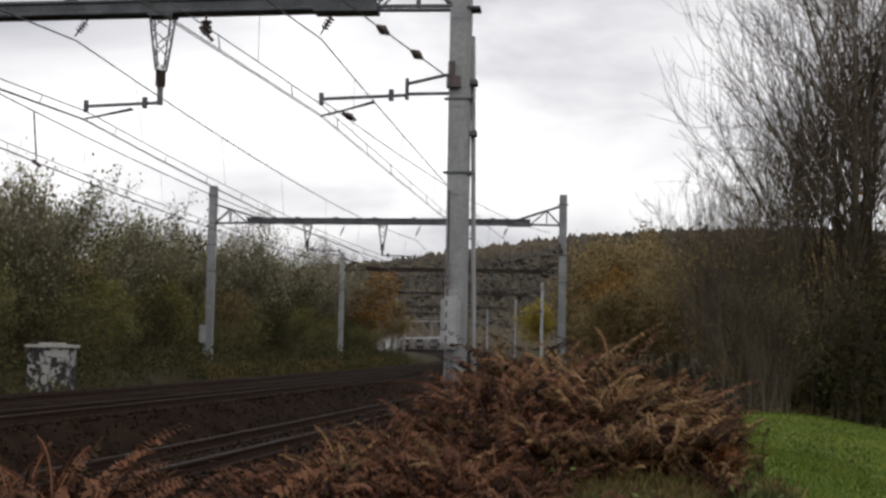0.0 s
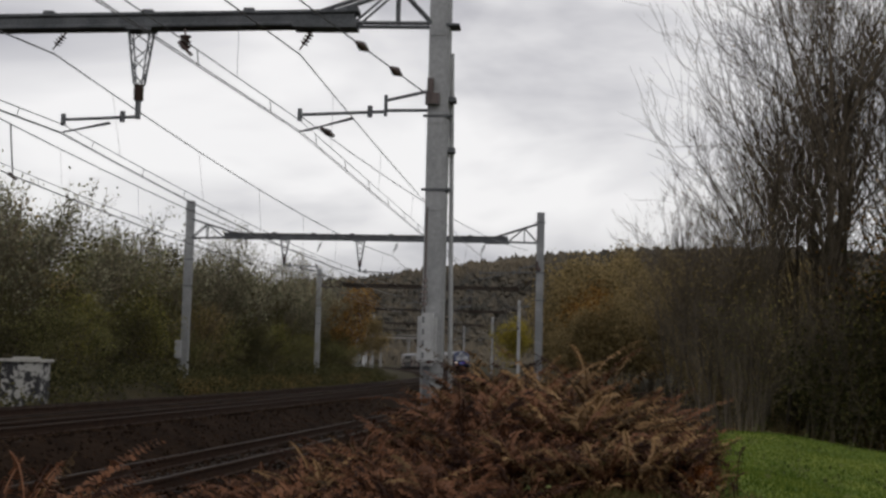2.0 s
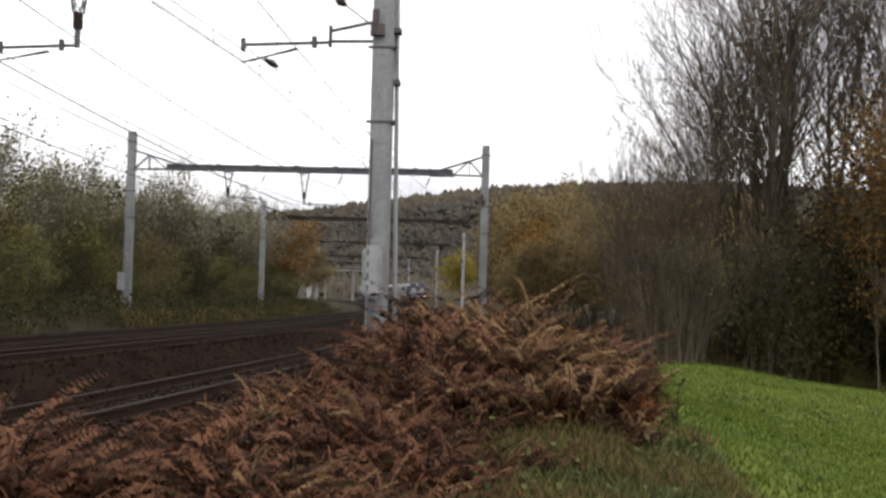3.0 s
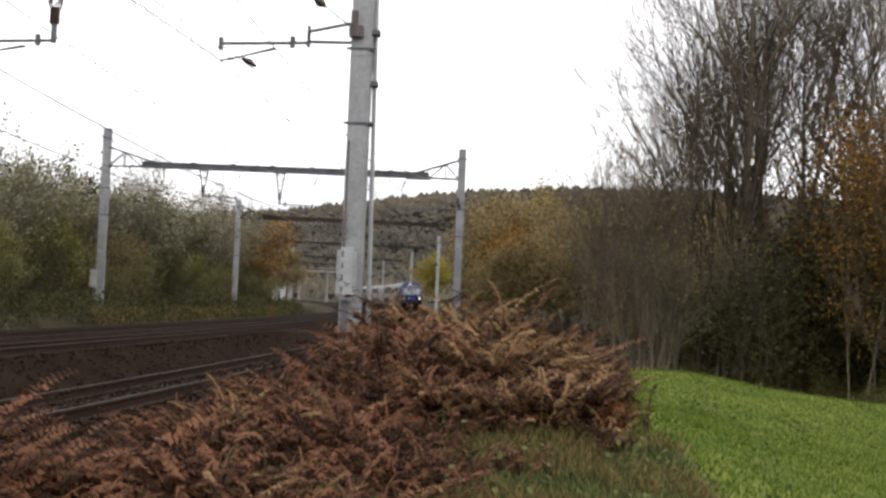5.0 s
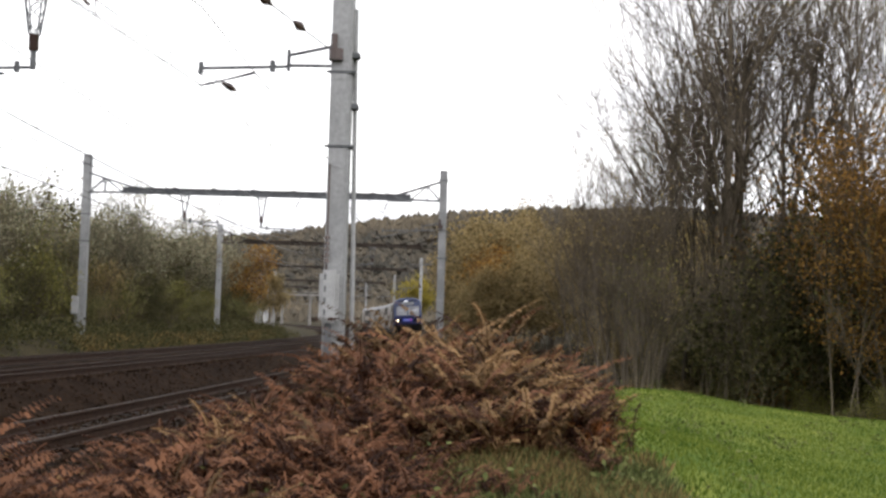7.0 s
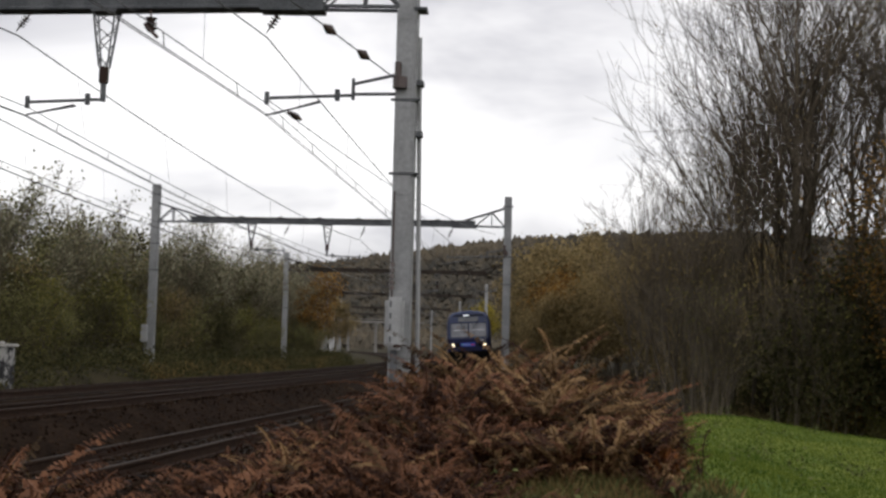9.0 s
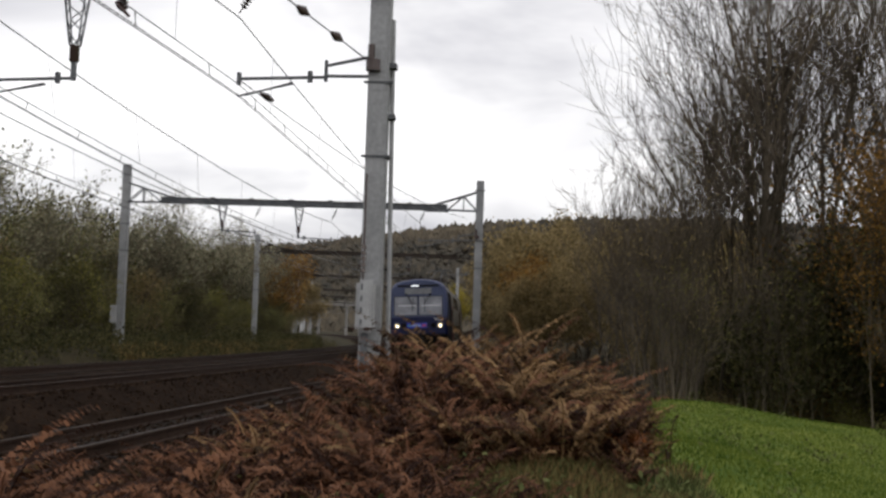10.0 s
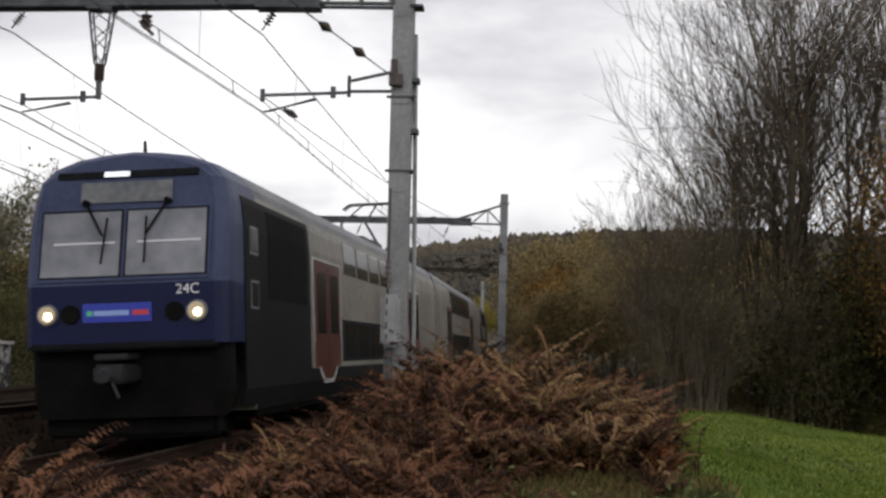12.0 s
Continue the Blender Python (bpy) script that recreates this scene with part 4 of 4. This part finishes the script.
under = [tree_kind("understorey_bush", "dense dark olive understorey bush", "bush", "bushes under the trees", 70 + i, 3.2, 2, n, 0.045, 0.3, M_TWIG, mt, stems=4, lean=0.35)
         for i, (n, mt) in enumerate(((6500, M_LEAF_DARK), (3400, M_LEAF_YELLOWISH), (3400, M_LEAF_BROWN)))]
places = []
for i in range(46):
    x = rng.uniform(6.6, 27)
    y = rng.uniform(44, 58)
    places.append((int(rng.choice([0, 1, 2], p=[0.15, 0.25, 0.6])), at(x, y, rng.uniform(0, 360), rng.uniform(0.6, 1.2))))
for x, y, s, k in ((14.2, 37.0, 0.55, 1), (15.6, 37.6, 0.6, 1), (17.0, 37.2, 0.55, 0), (18.6, 38.0, 0.6, 0), (13.0, 38.0, 0.5, 1)):
    places.append((k, at(x, y, rng.uniform(0, 360), s)))
for x, y, s in ((11.6, 41.5, 1.7), (12.2, 42.5, 1.9), (12.0, 43.0, 2.3)):
    places.append((0, at(x, y, rng.uniform(0, 360), s)))
for i in range(22):
    x, y = rng.uniform(9.5, 24.0), rng.uniform(40.5, 46.0)
    places.append((int(rng.choice([0, 0, 2])), at(x, y, rng.uniform(0, 360), rng.uniform(0.8, 1.5))))
for i in range(14):
    x, y = rng.uniform(6.0, 14.0), rng.uniform(39.5, 44.0)
    places.append((int(rng.choice([1, 2, 2, 2])), at(x, y, rng.uniform(0, 360), rng.uniform(0.35, 0.6))))
plant_all(under, places)

sapling = [tree_kind("sapling", "thin bare sapling with few yellowed leaves", "tree", "saplings behind the grass", 90 + i, 7.0, 2, 600, 0.045, 0.22, M_BARK, mt, stems=3, lean=0.07, thick=0.0065, low=0.35, wide=0.7)
           for i, mt in enumerate((M_LEAF_BROWN, M_LEAF_YELLOWISH))]
places = []
for i in range(40):
    x, y = 5.2 + 17 * rng.random() ** 1.4, rng.uniform(39, 52)
    places.append((int(rng.integers(0, 2)), at(x, y, rng.uniform(0, 360), rng.uniform(0.6, 1.15))))
plant_all(sapling, places)


# ---- bracken ----
def frond(rng, base, turn, length, verts, faces):
    """An arching frond: a stalk carrying paired, narrow, drooping leaflets."""
    ct, st = math.cos(turn), math.sin(turn)
    n = int(27 * max(1.0, length))
    fine = min(length, 1.0)
    rise, droop, bow = rng.uniform(0.85, 1.15), rng.uniform(0.5, 0.85), rng.normal(0, 0.25)
    thin = np.array((-st, ct, 0)) * 0.006
    last = None
    for i in range(0, n):
        t = i / (n - 1)
        if 0 < i < 4:
            continue
        r = length * 0.62 * t ** 1.3
        z = length * rise * (t * 1.3 - droop * t * t)
        p = base + np.array((ct * r - st * bow * t * t * length, st * r + ct * bow * t * t * length, z))
        k = len(verts)
        verts += [p - thin, p + thin]
        if last is not None:
            faces.append((last, last + 1, k + 1, k))
        last = k
        if i < 4:
            continue
        w = fine * 0.15 * (1.02 - t) ** 0.7 * rng.uniform(0.6, 1.15)
        h = fine * 0.0205 * rng.uniform(0.7, 1.5)
        for s in (-1, 1):
            out = np.array((-st * s, ct * s, rng.normal(-0.3, 0.35)))
            along = np.array((ct, st, 0.5 - 1.2 * t))
            tip = p + out * w + along * w * rng.uniform(0.2, 0.6)
            mid = p + (tip - p) * 0.45 + np.array((0, 0, 0.06 * w))
            q = len(verts)
            verts += [mid + along * h, tip, mid - along * h]
            faces.append((k + (s > 0), q, q + 1, q + 2))


def thicket(name, label, seed, spots, mat):
    rng = np.random.default_rng(seed)
    verts, faces = [], []
    for x, y, s in spots:
        z = float(ground_height(x, y))
        for k in range(rng.integers(9, 13)):
            frond(rng, np.array((x + rng.normal(0, 0.08), y + rng.normal(0, 0.08), z)), rng.uniform(0, 6.283), s * rng.uniform(0.75, 1.2), verts, faces)
    return tagged(new(name, mesh(name, verts, faces, mat)), label, "bracken", kind="stuff")


spots_red, spots_pale = [], []
rng = np.random.default_rng(8)
hummocks = []
for i in range(34):
    # hummocks of the mound beside the mast
    x, y = rng.uniform(-2.6, 2.3), rng.uniform(10.6, 17.0)
    b = math.degrees(math.atan2(x, y))
    if b < 7.0 and lateral(x, y) > 3.0:
        hummocks.append((x, y, (0.9 + 0.28 * min(1, (8.0 - b) / 1.6)) * rng.uniform(0.62, 1.2) * min(1.0, 0.6 + 0.1 * (y - 10.6)) * (0.72 if b < -5 else 1.0), 22, 0.5))
for i in range(40):
    # hummocks of the fringe along the near track
    y = rng.uniform(6.8, 13.0)
    x = on_line(y)[0] + 2.3 + rng.uniform(0.0, 1.0) ** 1.2 * 3.3
    if x < -0.3:
        hummocks.append((x, y, rng.uniform(0.5, 0.82), 16, 0.42))
hummocks += [(-0.35, 10.8, 0.42, 10, 0.25), (0.9, 12.3, 0.6, 12, 0.2), (1.3, 11.2, 0.42, 10, 0.16), (0.4, 10.2, 0.42, 8, 0.3), (-0.2, 9.6, 0.4, 10, 0.3), (-3.5, 8.2, 1.3, 52, 0.24), (-3.72, 8.7, 1.3, 46, 0.26), (-2.9, 7.9, 1.05, 18, 0.3), (-2.4, 8.2, 0.9, 18, 0.35), (-3.9, 9.6, 0.9, 16, 0.3), (-1.5, 11.5, 0.75, 20, 0.5), (-0.6, 13.5, 0.95, 22, 0.5), (-2.4, 10.4, 0.7, 18, 0.5)]
for hx, hy, s, n, spread in hummocks:
    pale = rng.random() < (0.55 if hy > 14.0 else 0.22)
    for k in range(n):
        x, y = hx + rng.normal(0, spread), hy + rng.normal(0, spread)
        if lateral(x, y) > 2.1 and math.degrees(math.atan2(x, y)) < 7.9:
            d = math.hypot(x - hx, y - hy) / spread
            (spots_pale if (rng.random() < (0.7 if pale else 0.1)) else spots_red).append((x, y, s * max(0.34, 1.14 - 0.34 * d)))
thicket("bracken", "rust-brown dead bracken beside the track", 3, spots_red, M_FERN)
thicket("orange_bracken", "small bright orange bracken tuft at the lawn edge", 6, [(1.42 + 0.09 * math.cos(k), 12.4 + 0.12 * math.sin(k), 0.4) for k in range(8)], M_FERN_ORANGE)
thicket("fading_bracken", "fading yellow-brown bracken among the dead fronds", 4, spots_pale, M_FERN_PALE)


def blades(name, label, category, seed, count, place, mat, tall, wide):
    rng = np.random.default_rng(seed)
    x, y = place(rng, count)
    z = ground_height(x, y)
    n = len(x)
    a = rng.uniform(0, 6.283, n)
    h = tall * rng.uniform(0.5, 1.3, n)
    bend = h * rng.uniform(0.1, 0.7, n)
    w = wide * rng.uniform(0.6, 1.4, n)
    base = np.stack([x, y, z - 0.01], -1)
    side = np.stack([-np.sin(a), np.cos(a), np.zeros(n)], -1) * w[:, None]
    out = np.stack([np.cos(a) * bend, np.sin(a) * bend, h], -1)
    v = np.stack([base - side, base + side, base + out * 0.6 + side * 0.7 + np.array((0, 0, 0.02)), base + out], 1).reshape(-1, 3)
    return tagged(new(name, mesh(name, v, np.arange(n * 4).reshape(-1, 4).tolist(), mat)), label, category, kind="stuff")


def on_field(rng, n):
    b, d = np.radians(rng.uniform(6.8, 27, n)), rng.uniform(8, 34, n)
    return d * np.sin(b), d * np.cos(b)


def on_verge(rng, n):
    x, y = rng.uniform(-2.2, 2.0, n), rng.uniform(7.5, 11.8, n)
    return x, y


def on_dry(rng, n):
    x, y = on_verge(rng, n)
    keep = np.array([noise.noise((a * 0.9, c * 0.9, 3.0)) > -0.1 for a, c in zip(x, y)])
    return x[keep], y[keep]


blades("lawn_grass", "short bright green grass", "grass", 11, 70000, on_field, M_GRASS, 0.045, 0.007)
blades("verge_grass", "tufts of green grass in front of the bracken", "grass", 12, 26000, on_verge, M_WEED, 0.17, 0.010)
blades("dry_grass", "bleached dry grass on the verge", "grass", 13, 26000, on_dry, M_DRYGRASS, 0.2, 0.006)


def on_far_verge(rng, n):
    arc, u = rng.uniform(24, 130, n), rng.uniform(-15.5, -11.0, n)
    a = (arc - APEX_Y) / RADIUS
    return CX + (RADIUS + u) * np.cos(a), APEX_Y + (RADIUS + u) * np.sin(a)


def on_far_edge(rng, n):
    arc, u = rng.uniform(55, 125, n), rng.normal(-12.4, 0.5, n)
    a = (arc - APEX_Y) / RADIUS
    return CX + (RADIUS + u) * np.cos(a), APEX_Y + (RADIUS + u) * np.sin(a)


def low_leaves(name, label, category, seed, centres, count, jitter, size, mat):
    v, f = leaf_cloud(np.random.default_rng(seed), centres, count, jitter, size)
    return tagged(new(name, mesh(name, v, f.tolist(), mat)), label, category, kind="stuff")


rng = np.random.default_rng(17)
cx, cy = on_far_verge(rng, 700)
low_leaves("bramble_weeds", "dark olive weeds and brambles below the trees", "weeds", 14,
           np.stack([cx, cy, ground_height(cx, cy) + rng.uniform(0.1, 0.6, 700)], -1), 36000, 0.28, 0.07, M_LEAF_DARK)
cx, cy = on_field(rng, 70)
low_leaves("lawn_weeds", "dark broad-leaved weeds scattered over the lawn", "weeds", 16, np.stack([cx, cy, ground_height(cx, cy) + 0.02], -1), 2600, 0.1, 0.028, M_WEED)
cx, cy = on_verge(rng, 90)
low_leaves("verge_weeds", "green nettles and weeds in front of the bracken", "weeds", 18, np.stack([cx, cy, ground_height(cx, cy) + rng.uniform(0.05, 0.2, 90)], -1), 1500, 0.09, 0.03, M_WEED)
blades("pale_grass", "pale bleached grass beside the far track", "grass", 15, 9000, on_far_edge, M_DRYGRASS, 0.3, 0.03)


# ---- far hill ----
def hill():
    xs, ys = np.linspace(-900, 900, 240), np.linspace(480, 1300, 90)
    gx, gy = np.meshgrid(xs, ys)
    b = np.degrees(np.arctan2(gx, gy))
    ridge = np.interp(b, (-40, -25, -14, -10, -7.5, -4, 1.5, 5, 10, 20, 40), (1.4, 2.0, 2.7, 3.2, 3.45, 4.0, 4.6, 4.8, 4.9, 4.7, 4.5))
    top = np.tan(np.radians(ridge)) * 900 + 1.5
    rise = smooth(500, 900, gy) * (1 - 0.3 * smooth(950, 1300, gy))
    nz = np.array([noise.noise((x * 0.012, y * 0.012, 0)) for x, y in zip(gx.ravel(), gy.ravel())]).reshape(gx.shape)
    gz = top * rise + nz * 5 * rise - 3 * (1 - rise)
    i = np.arange(gx.size).reshape(gx.shape)
    f = np.stack([i[:-1, :-1], i[:-1, 1:], i[1:, 1:], i[1:, :-1]], -1).reshape(-1, 4)
    me = mesh("hill", np.stack([gx, gy, gz], -1).reshape(-1, 3), f.tolist(), M_HILL)
    me.shade_smooth()
    rng = np.random.default_rng(21)
    n = 66000
    px, py = rng.uniform(-420, 420, n), 505 + 425 * rng.random(n)
    ix = np.clip(((px + 900) / 1800 * 239).astype(int), 0, 239)
    iy = np.clip(((py - 480) / 820 * 89).astype(int), 0, 89)
    # crowns in irregular heaps, each of small facets
    o = np.array(((1, 0, 0), (-1, 0, 0), (0, 1, 0), (0, -1, 0), (0, 0, 1), (0, 0, -1)), float)
    fi = np.array(((0, 2, 4), (2, 1, 4), (1, 3, 4), (3, 0, 4), (2, 0, 5), (1, 2, 5), (3, 1, 5), (0, 3, 5)))
    s = rng.uniform(1.1, 2.9, n)
    pz = gz[iy, ix] + rng.random(n) ** 2 * 5.0 + s * 0.4
    v = o[None] * s[:, None, None] * np.stack([np.ones(n), np.ones(n), rng.uniform(0.7, 1.7, n)], -1)[:, None, :]
    v = v * rng.uniform(0.6, 1.4, v.shape) + rng.normal(0, 0.3, v.shape) + np.stack([px, py, pz], -1)[:, None, :]
    fs = (fi[None] + (np.arange(n) * 6)[:, None, None]).reshape(-1, 3)
    woods = mesh("hill_woods", v.reshape(-1, 3), fs.tolist(), M_WOODS)
    return me, woods


# slope and crown colours are lifted and greyed to carry the aerial haze
M_HILL = material("hazed_wooded_slope", (0.065, 0.06, 0.05), (0.13, 0.108, 0.078), 0.01, 0.15, 0.95, bump=0, coord="Object")
M_WOODS = material("hazed_autumn_woods", (0.06, 0.057, 0.049), (0.135, 0.112, 0.08), 0.012, 0.12, 0.95, bump=0, spread=0.16, island=True)
hill_me, woods_me = hill()
tagged(new("backdrop_hill", hill_me), "wooded hillside in autumn colours greyed by painted haze", "hill", kind="structure")
tagged(new("hill_woods", woods_me), "distant mixed autumn woods on the hillside, haze in their colour", "woods", kind="stuff")

# ---- trackside kiosk ----
kx, ky = -15.75, 38.6
kz = float(ground_height(kx, ky))
kiosk = thing("trackside_kiosk", "small concrete kiosk covered in black and white graffiti", "kiosk")
M_CONCRETE = material("weathered_concrete", (0.28, 0.27, 0.25), (0.5, 0.49, 0.46), 1.5, 20.0, 0.9, bump=0.3)
M_GRAFFITI = material("graffiti_concrete", (0.04, 0.04, 0.042), (0.36, 0.355, 0.34), 2.2, 7.0, 0.8, bump=0.1)
for node in M_GRAFFITI.node_tree.nodes:
    if node.type == "VALTORGB":
        node.color_ramp.elements[0].position, node.color_ramp.elements[1].position = 0.47, 0.53
part("wall", box(kx - 0.6, ky - 0.45, kz - 0.1, kx + 0.6, ky + 0.45, kz + 1.64, bevel=0.02), M_GRAFFITI, kiosk)
bm = box(kx - 0.68, ky - 0.53, kz + 1.64, kx + 0.68, ky + 0.53, kz + 1.74, bevel=0.02)
add_box(bm, kx - 0.35, ky - 0.3, kz + 1.72, kx + 0.35, ky + 0.3, kz + 1.8, 0.03)
part("roof", bm, M_CONCRETE, kiosk, "pale concrete roof slab")



# ---- loose ballast ----
def loose_stones():
    rng = np.random.default_rng(31)
    n = 9000
    arc, u = 12 + 34 * rng.random(n) ** 1.4, rng.uniform(-4.4, 2.3, n)
    a = (arc - APEX_Y) / RADIUS
    x, y = CX + (RADIUS + u) * np.cos(a), APEX_Y + (RADIUS + u) * np.sin(a)
    tilt = math.tan(radians(CANT))
    z1 = np.interp(u, (-2.6, -1.75, -0.85, 0.85, 1.75, 2.75), (-0.62, -0.16, -0.185, -0.185, -0.16, -0.75)) + u * tilt
    z2 = np.interp(u + 4.2, (-0.85, 0.85, 1.75, 2.75), (-0.185, -0.185, -0.16, -0.75)) + (u + 4.2) * tilt + 0.28
    z = np.where(u < -1.2, np.maximum(z1, np.where(u < -1.45, z2, -9)), z1)
    o = np.array(((1, 0, 0), (-1, 0, 0), (0, 1, 0), (0, -1, 0), (0, 0, 1), (0, 0, -1)), float)
    f = np.array(((0, 2, 4), (2, 1, 4), (1, 3, 4), (3, 0, 4), (2, 0, 5), (1, 2, 5), (3, 1, 5), (0, 3, 5)))
    v = o[None] * rng.uniform(0.02, 0.05, (n, 1, 3)) + rng.normal(0, 0.008, (n, 6, 3)) + np.stack([x, y, z + 0.012], -1)[:, None, :]
    fs = (f[None] + (np.arange(n) * 6)[:, None, None]).reshape(-1, 3)
    return mesh("ballast_stones", v.reshape(-1, 3), fs.tolist(), M_STONE)


tagged(new("ballast_stones", loose_stones()), "loose dark brown ballast stones round the near track", "ballast", kind="stuff")


# ---- far end of the line ----
def far(bearing, d):
    return d * math.sin(radians(bearing)), d * math.cos(radians(bearing))


M_FARSTONE = material("far_concrete", (0.16, 0.155, 0.145), (0.3, 0.29, 0.275), 0.3, 3.0, 0.9, bump=0)
M_RENDER = material("white_render", (0.36, 0.36, 0.36), (0.55, 0.55, 0.55), 0.2, 2.0, 0.8, bump=0)
M_TILE = material("grey_slates", (0.10, 0.10, 0.11), (0.2, 0.2, 0.21), 0.3, 3.0, 0.7, bump=0)


def house(bearing, d, w, h, deep, floors, roof, turn):
    x, y = far(bearing, d)
    t = thing("house", "distant white rendered house with dark windows", "house", "houses beyond the curve", pose(x, y, 0, 0, 0, turn))
    wall = part("wall", box(-w / 2, -deep / 2, -1, w / 2, deep / 2, h), M_RENDER, t)
    bm = bmesh.new()
    v = [bm.verts.new(p) for p in ((-w / 2 - 0.3, -deep / 2 - 0.3, h), (w / 2 + 0.3, -deep / 2 - 0.3, h), (w / 2 + 0.3, deep / 2 + 0.3, h), (-w / 2 - 0.3, deep / 2 + 0.3, h), (-w / 2 - 0.3, 0, h + roof), (w / 2 + 0.3, 0, h + roof))]
    for f in ((0, 1, 5, 4), (2, 3, 4, 5), (0, 4, 3), (1, 2, 5), (0, 3, 2, 1)):
        bm.faces.new([v[i] for i in f])
    part("roof", bm, M_TILE, t)
    for k in range(floors):
        x0 = -w / 2 + 0.9
        while x0 < w / 2 - 1.6:
            part("window", box(x0, -deep / 2 - 0.03, 1.0 + 2.8 * k, x0 + 1.1, -deep / 2 + 0.1, 2.3 + 2.8 * k), M_GLASS, wall)
            x0 += 2.4


house(-8.2, 330, 5.5, 10.0, 8, 3, 1.6, 6)
house(-8.75, 380, 6, 8.0, 8, 3, 2.0, 0)

footbridge = thing("footbridge", "distant pale concrete footbridge over the line", "bridge")
fx, fy = far(-6.4, 375)
part("deck", box(fx - 8, fy - 1.0, 8.6, fx + 8, fy + 1.0, 9.0, bevel=0.05), M_FARSTONE, footbridge)
for k in range(6):
    part("parapet_panel", box(fx - 7.8 + 2.65 * k, fy - 1.05, 9.0, fx - 5.4 + 2.65 * k, fy - 0.95, 9.8), M_FARSTONE, footbridge)
for dx in (-7.5, -4.6, 3.4):
    part("pier", box(fx + dx - 0.35, fy - 0.5, -0.6, fx + dx + 0.35, fy + 0.5, 8.6, bevel=0.05), M_FARSTONE, footbridge)

# ---- extra wires at the near mast ----
tie = thing("anchor_wire", "dark anchor wire with knuckle insulators at the near mast", "overhead line")
a, c = Vector((xm - 0.2, ym - 0.15, 6.2)), Vector((xm - 2.75, ym - 5.0, 7.35))
part("wire", rod(a, a + (c - a) * 9.0, 0.013, seg=5), M_WIRE, tie)
for t in (0.18, 0.36):
    p = a.lerp(c, t)
    d = (c - a).normalized()
    bm = bmesh.new()
    add_rod(bm, p - d * 0.16, p, 0.03, 0.085, 10)
    add_rod(bm, p, p + d * 0.16, 0.085, 0.03, 10)
    part("insulator", bm, M_INSUL, tie, "dark ribbed insulator")
feeder = thing("feeder_wire", "thin dark feeder wire between two portals", "overhead line")
p, q = Vector((*on_line(22.4, 0.51)[:2], 5.83)), Vector((*on_line(61.0, 2.26)[:2], 7.0))
wm = wire_mesh("wire", [p.lerp(q, k / 10) - Vector((0, 0, 0.40 * 4 * (k / 10) * (1 - k / 10))) for k in range(11)], 0.011)
part("wire", wm, None, feeder)
d = (q - p).normalized()
bm = bmesh.new()
add_rod(bm, p + d * 1.3, p + d * 1.75, 0.03, 0.075, 8)
add_rod(bm, p + d * 1.75, p + d * 2.2, 0.075, 0.03, 8)
part("insulator", bm, M_INSUL, feeder)


# ---- what moves ----
def motions():
    speed, nose_end = 23.05, 17.4
    for i, car in enumerate(cars):
        rows = []
        for k in range(0, 25):
            t = k * 0.5
            front = nose_end + speed * (12.0 - t) + i * CAR
            x0, y0, _ = on_line(front + 3.6)
            x1, y1, _ = on_line(front + CAR - 3.6)
            rz = math.degrees(math.atan2(-(x1 - x0), y1 - y0))
            d = Vector((x1 - x0, y1 - y0, 0)).normalized()
            rows.append((t, pose(x0 - d.x * 3.6, y0 - d.y * 3.6, 0.0, 0, -CANT, rz)))
        walk(car, rows)


motions()
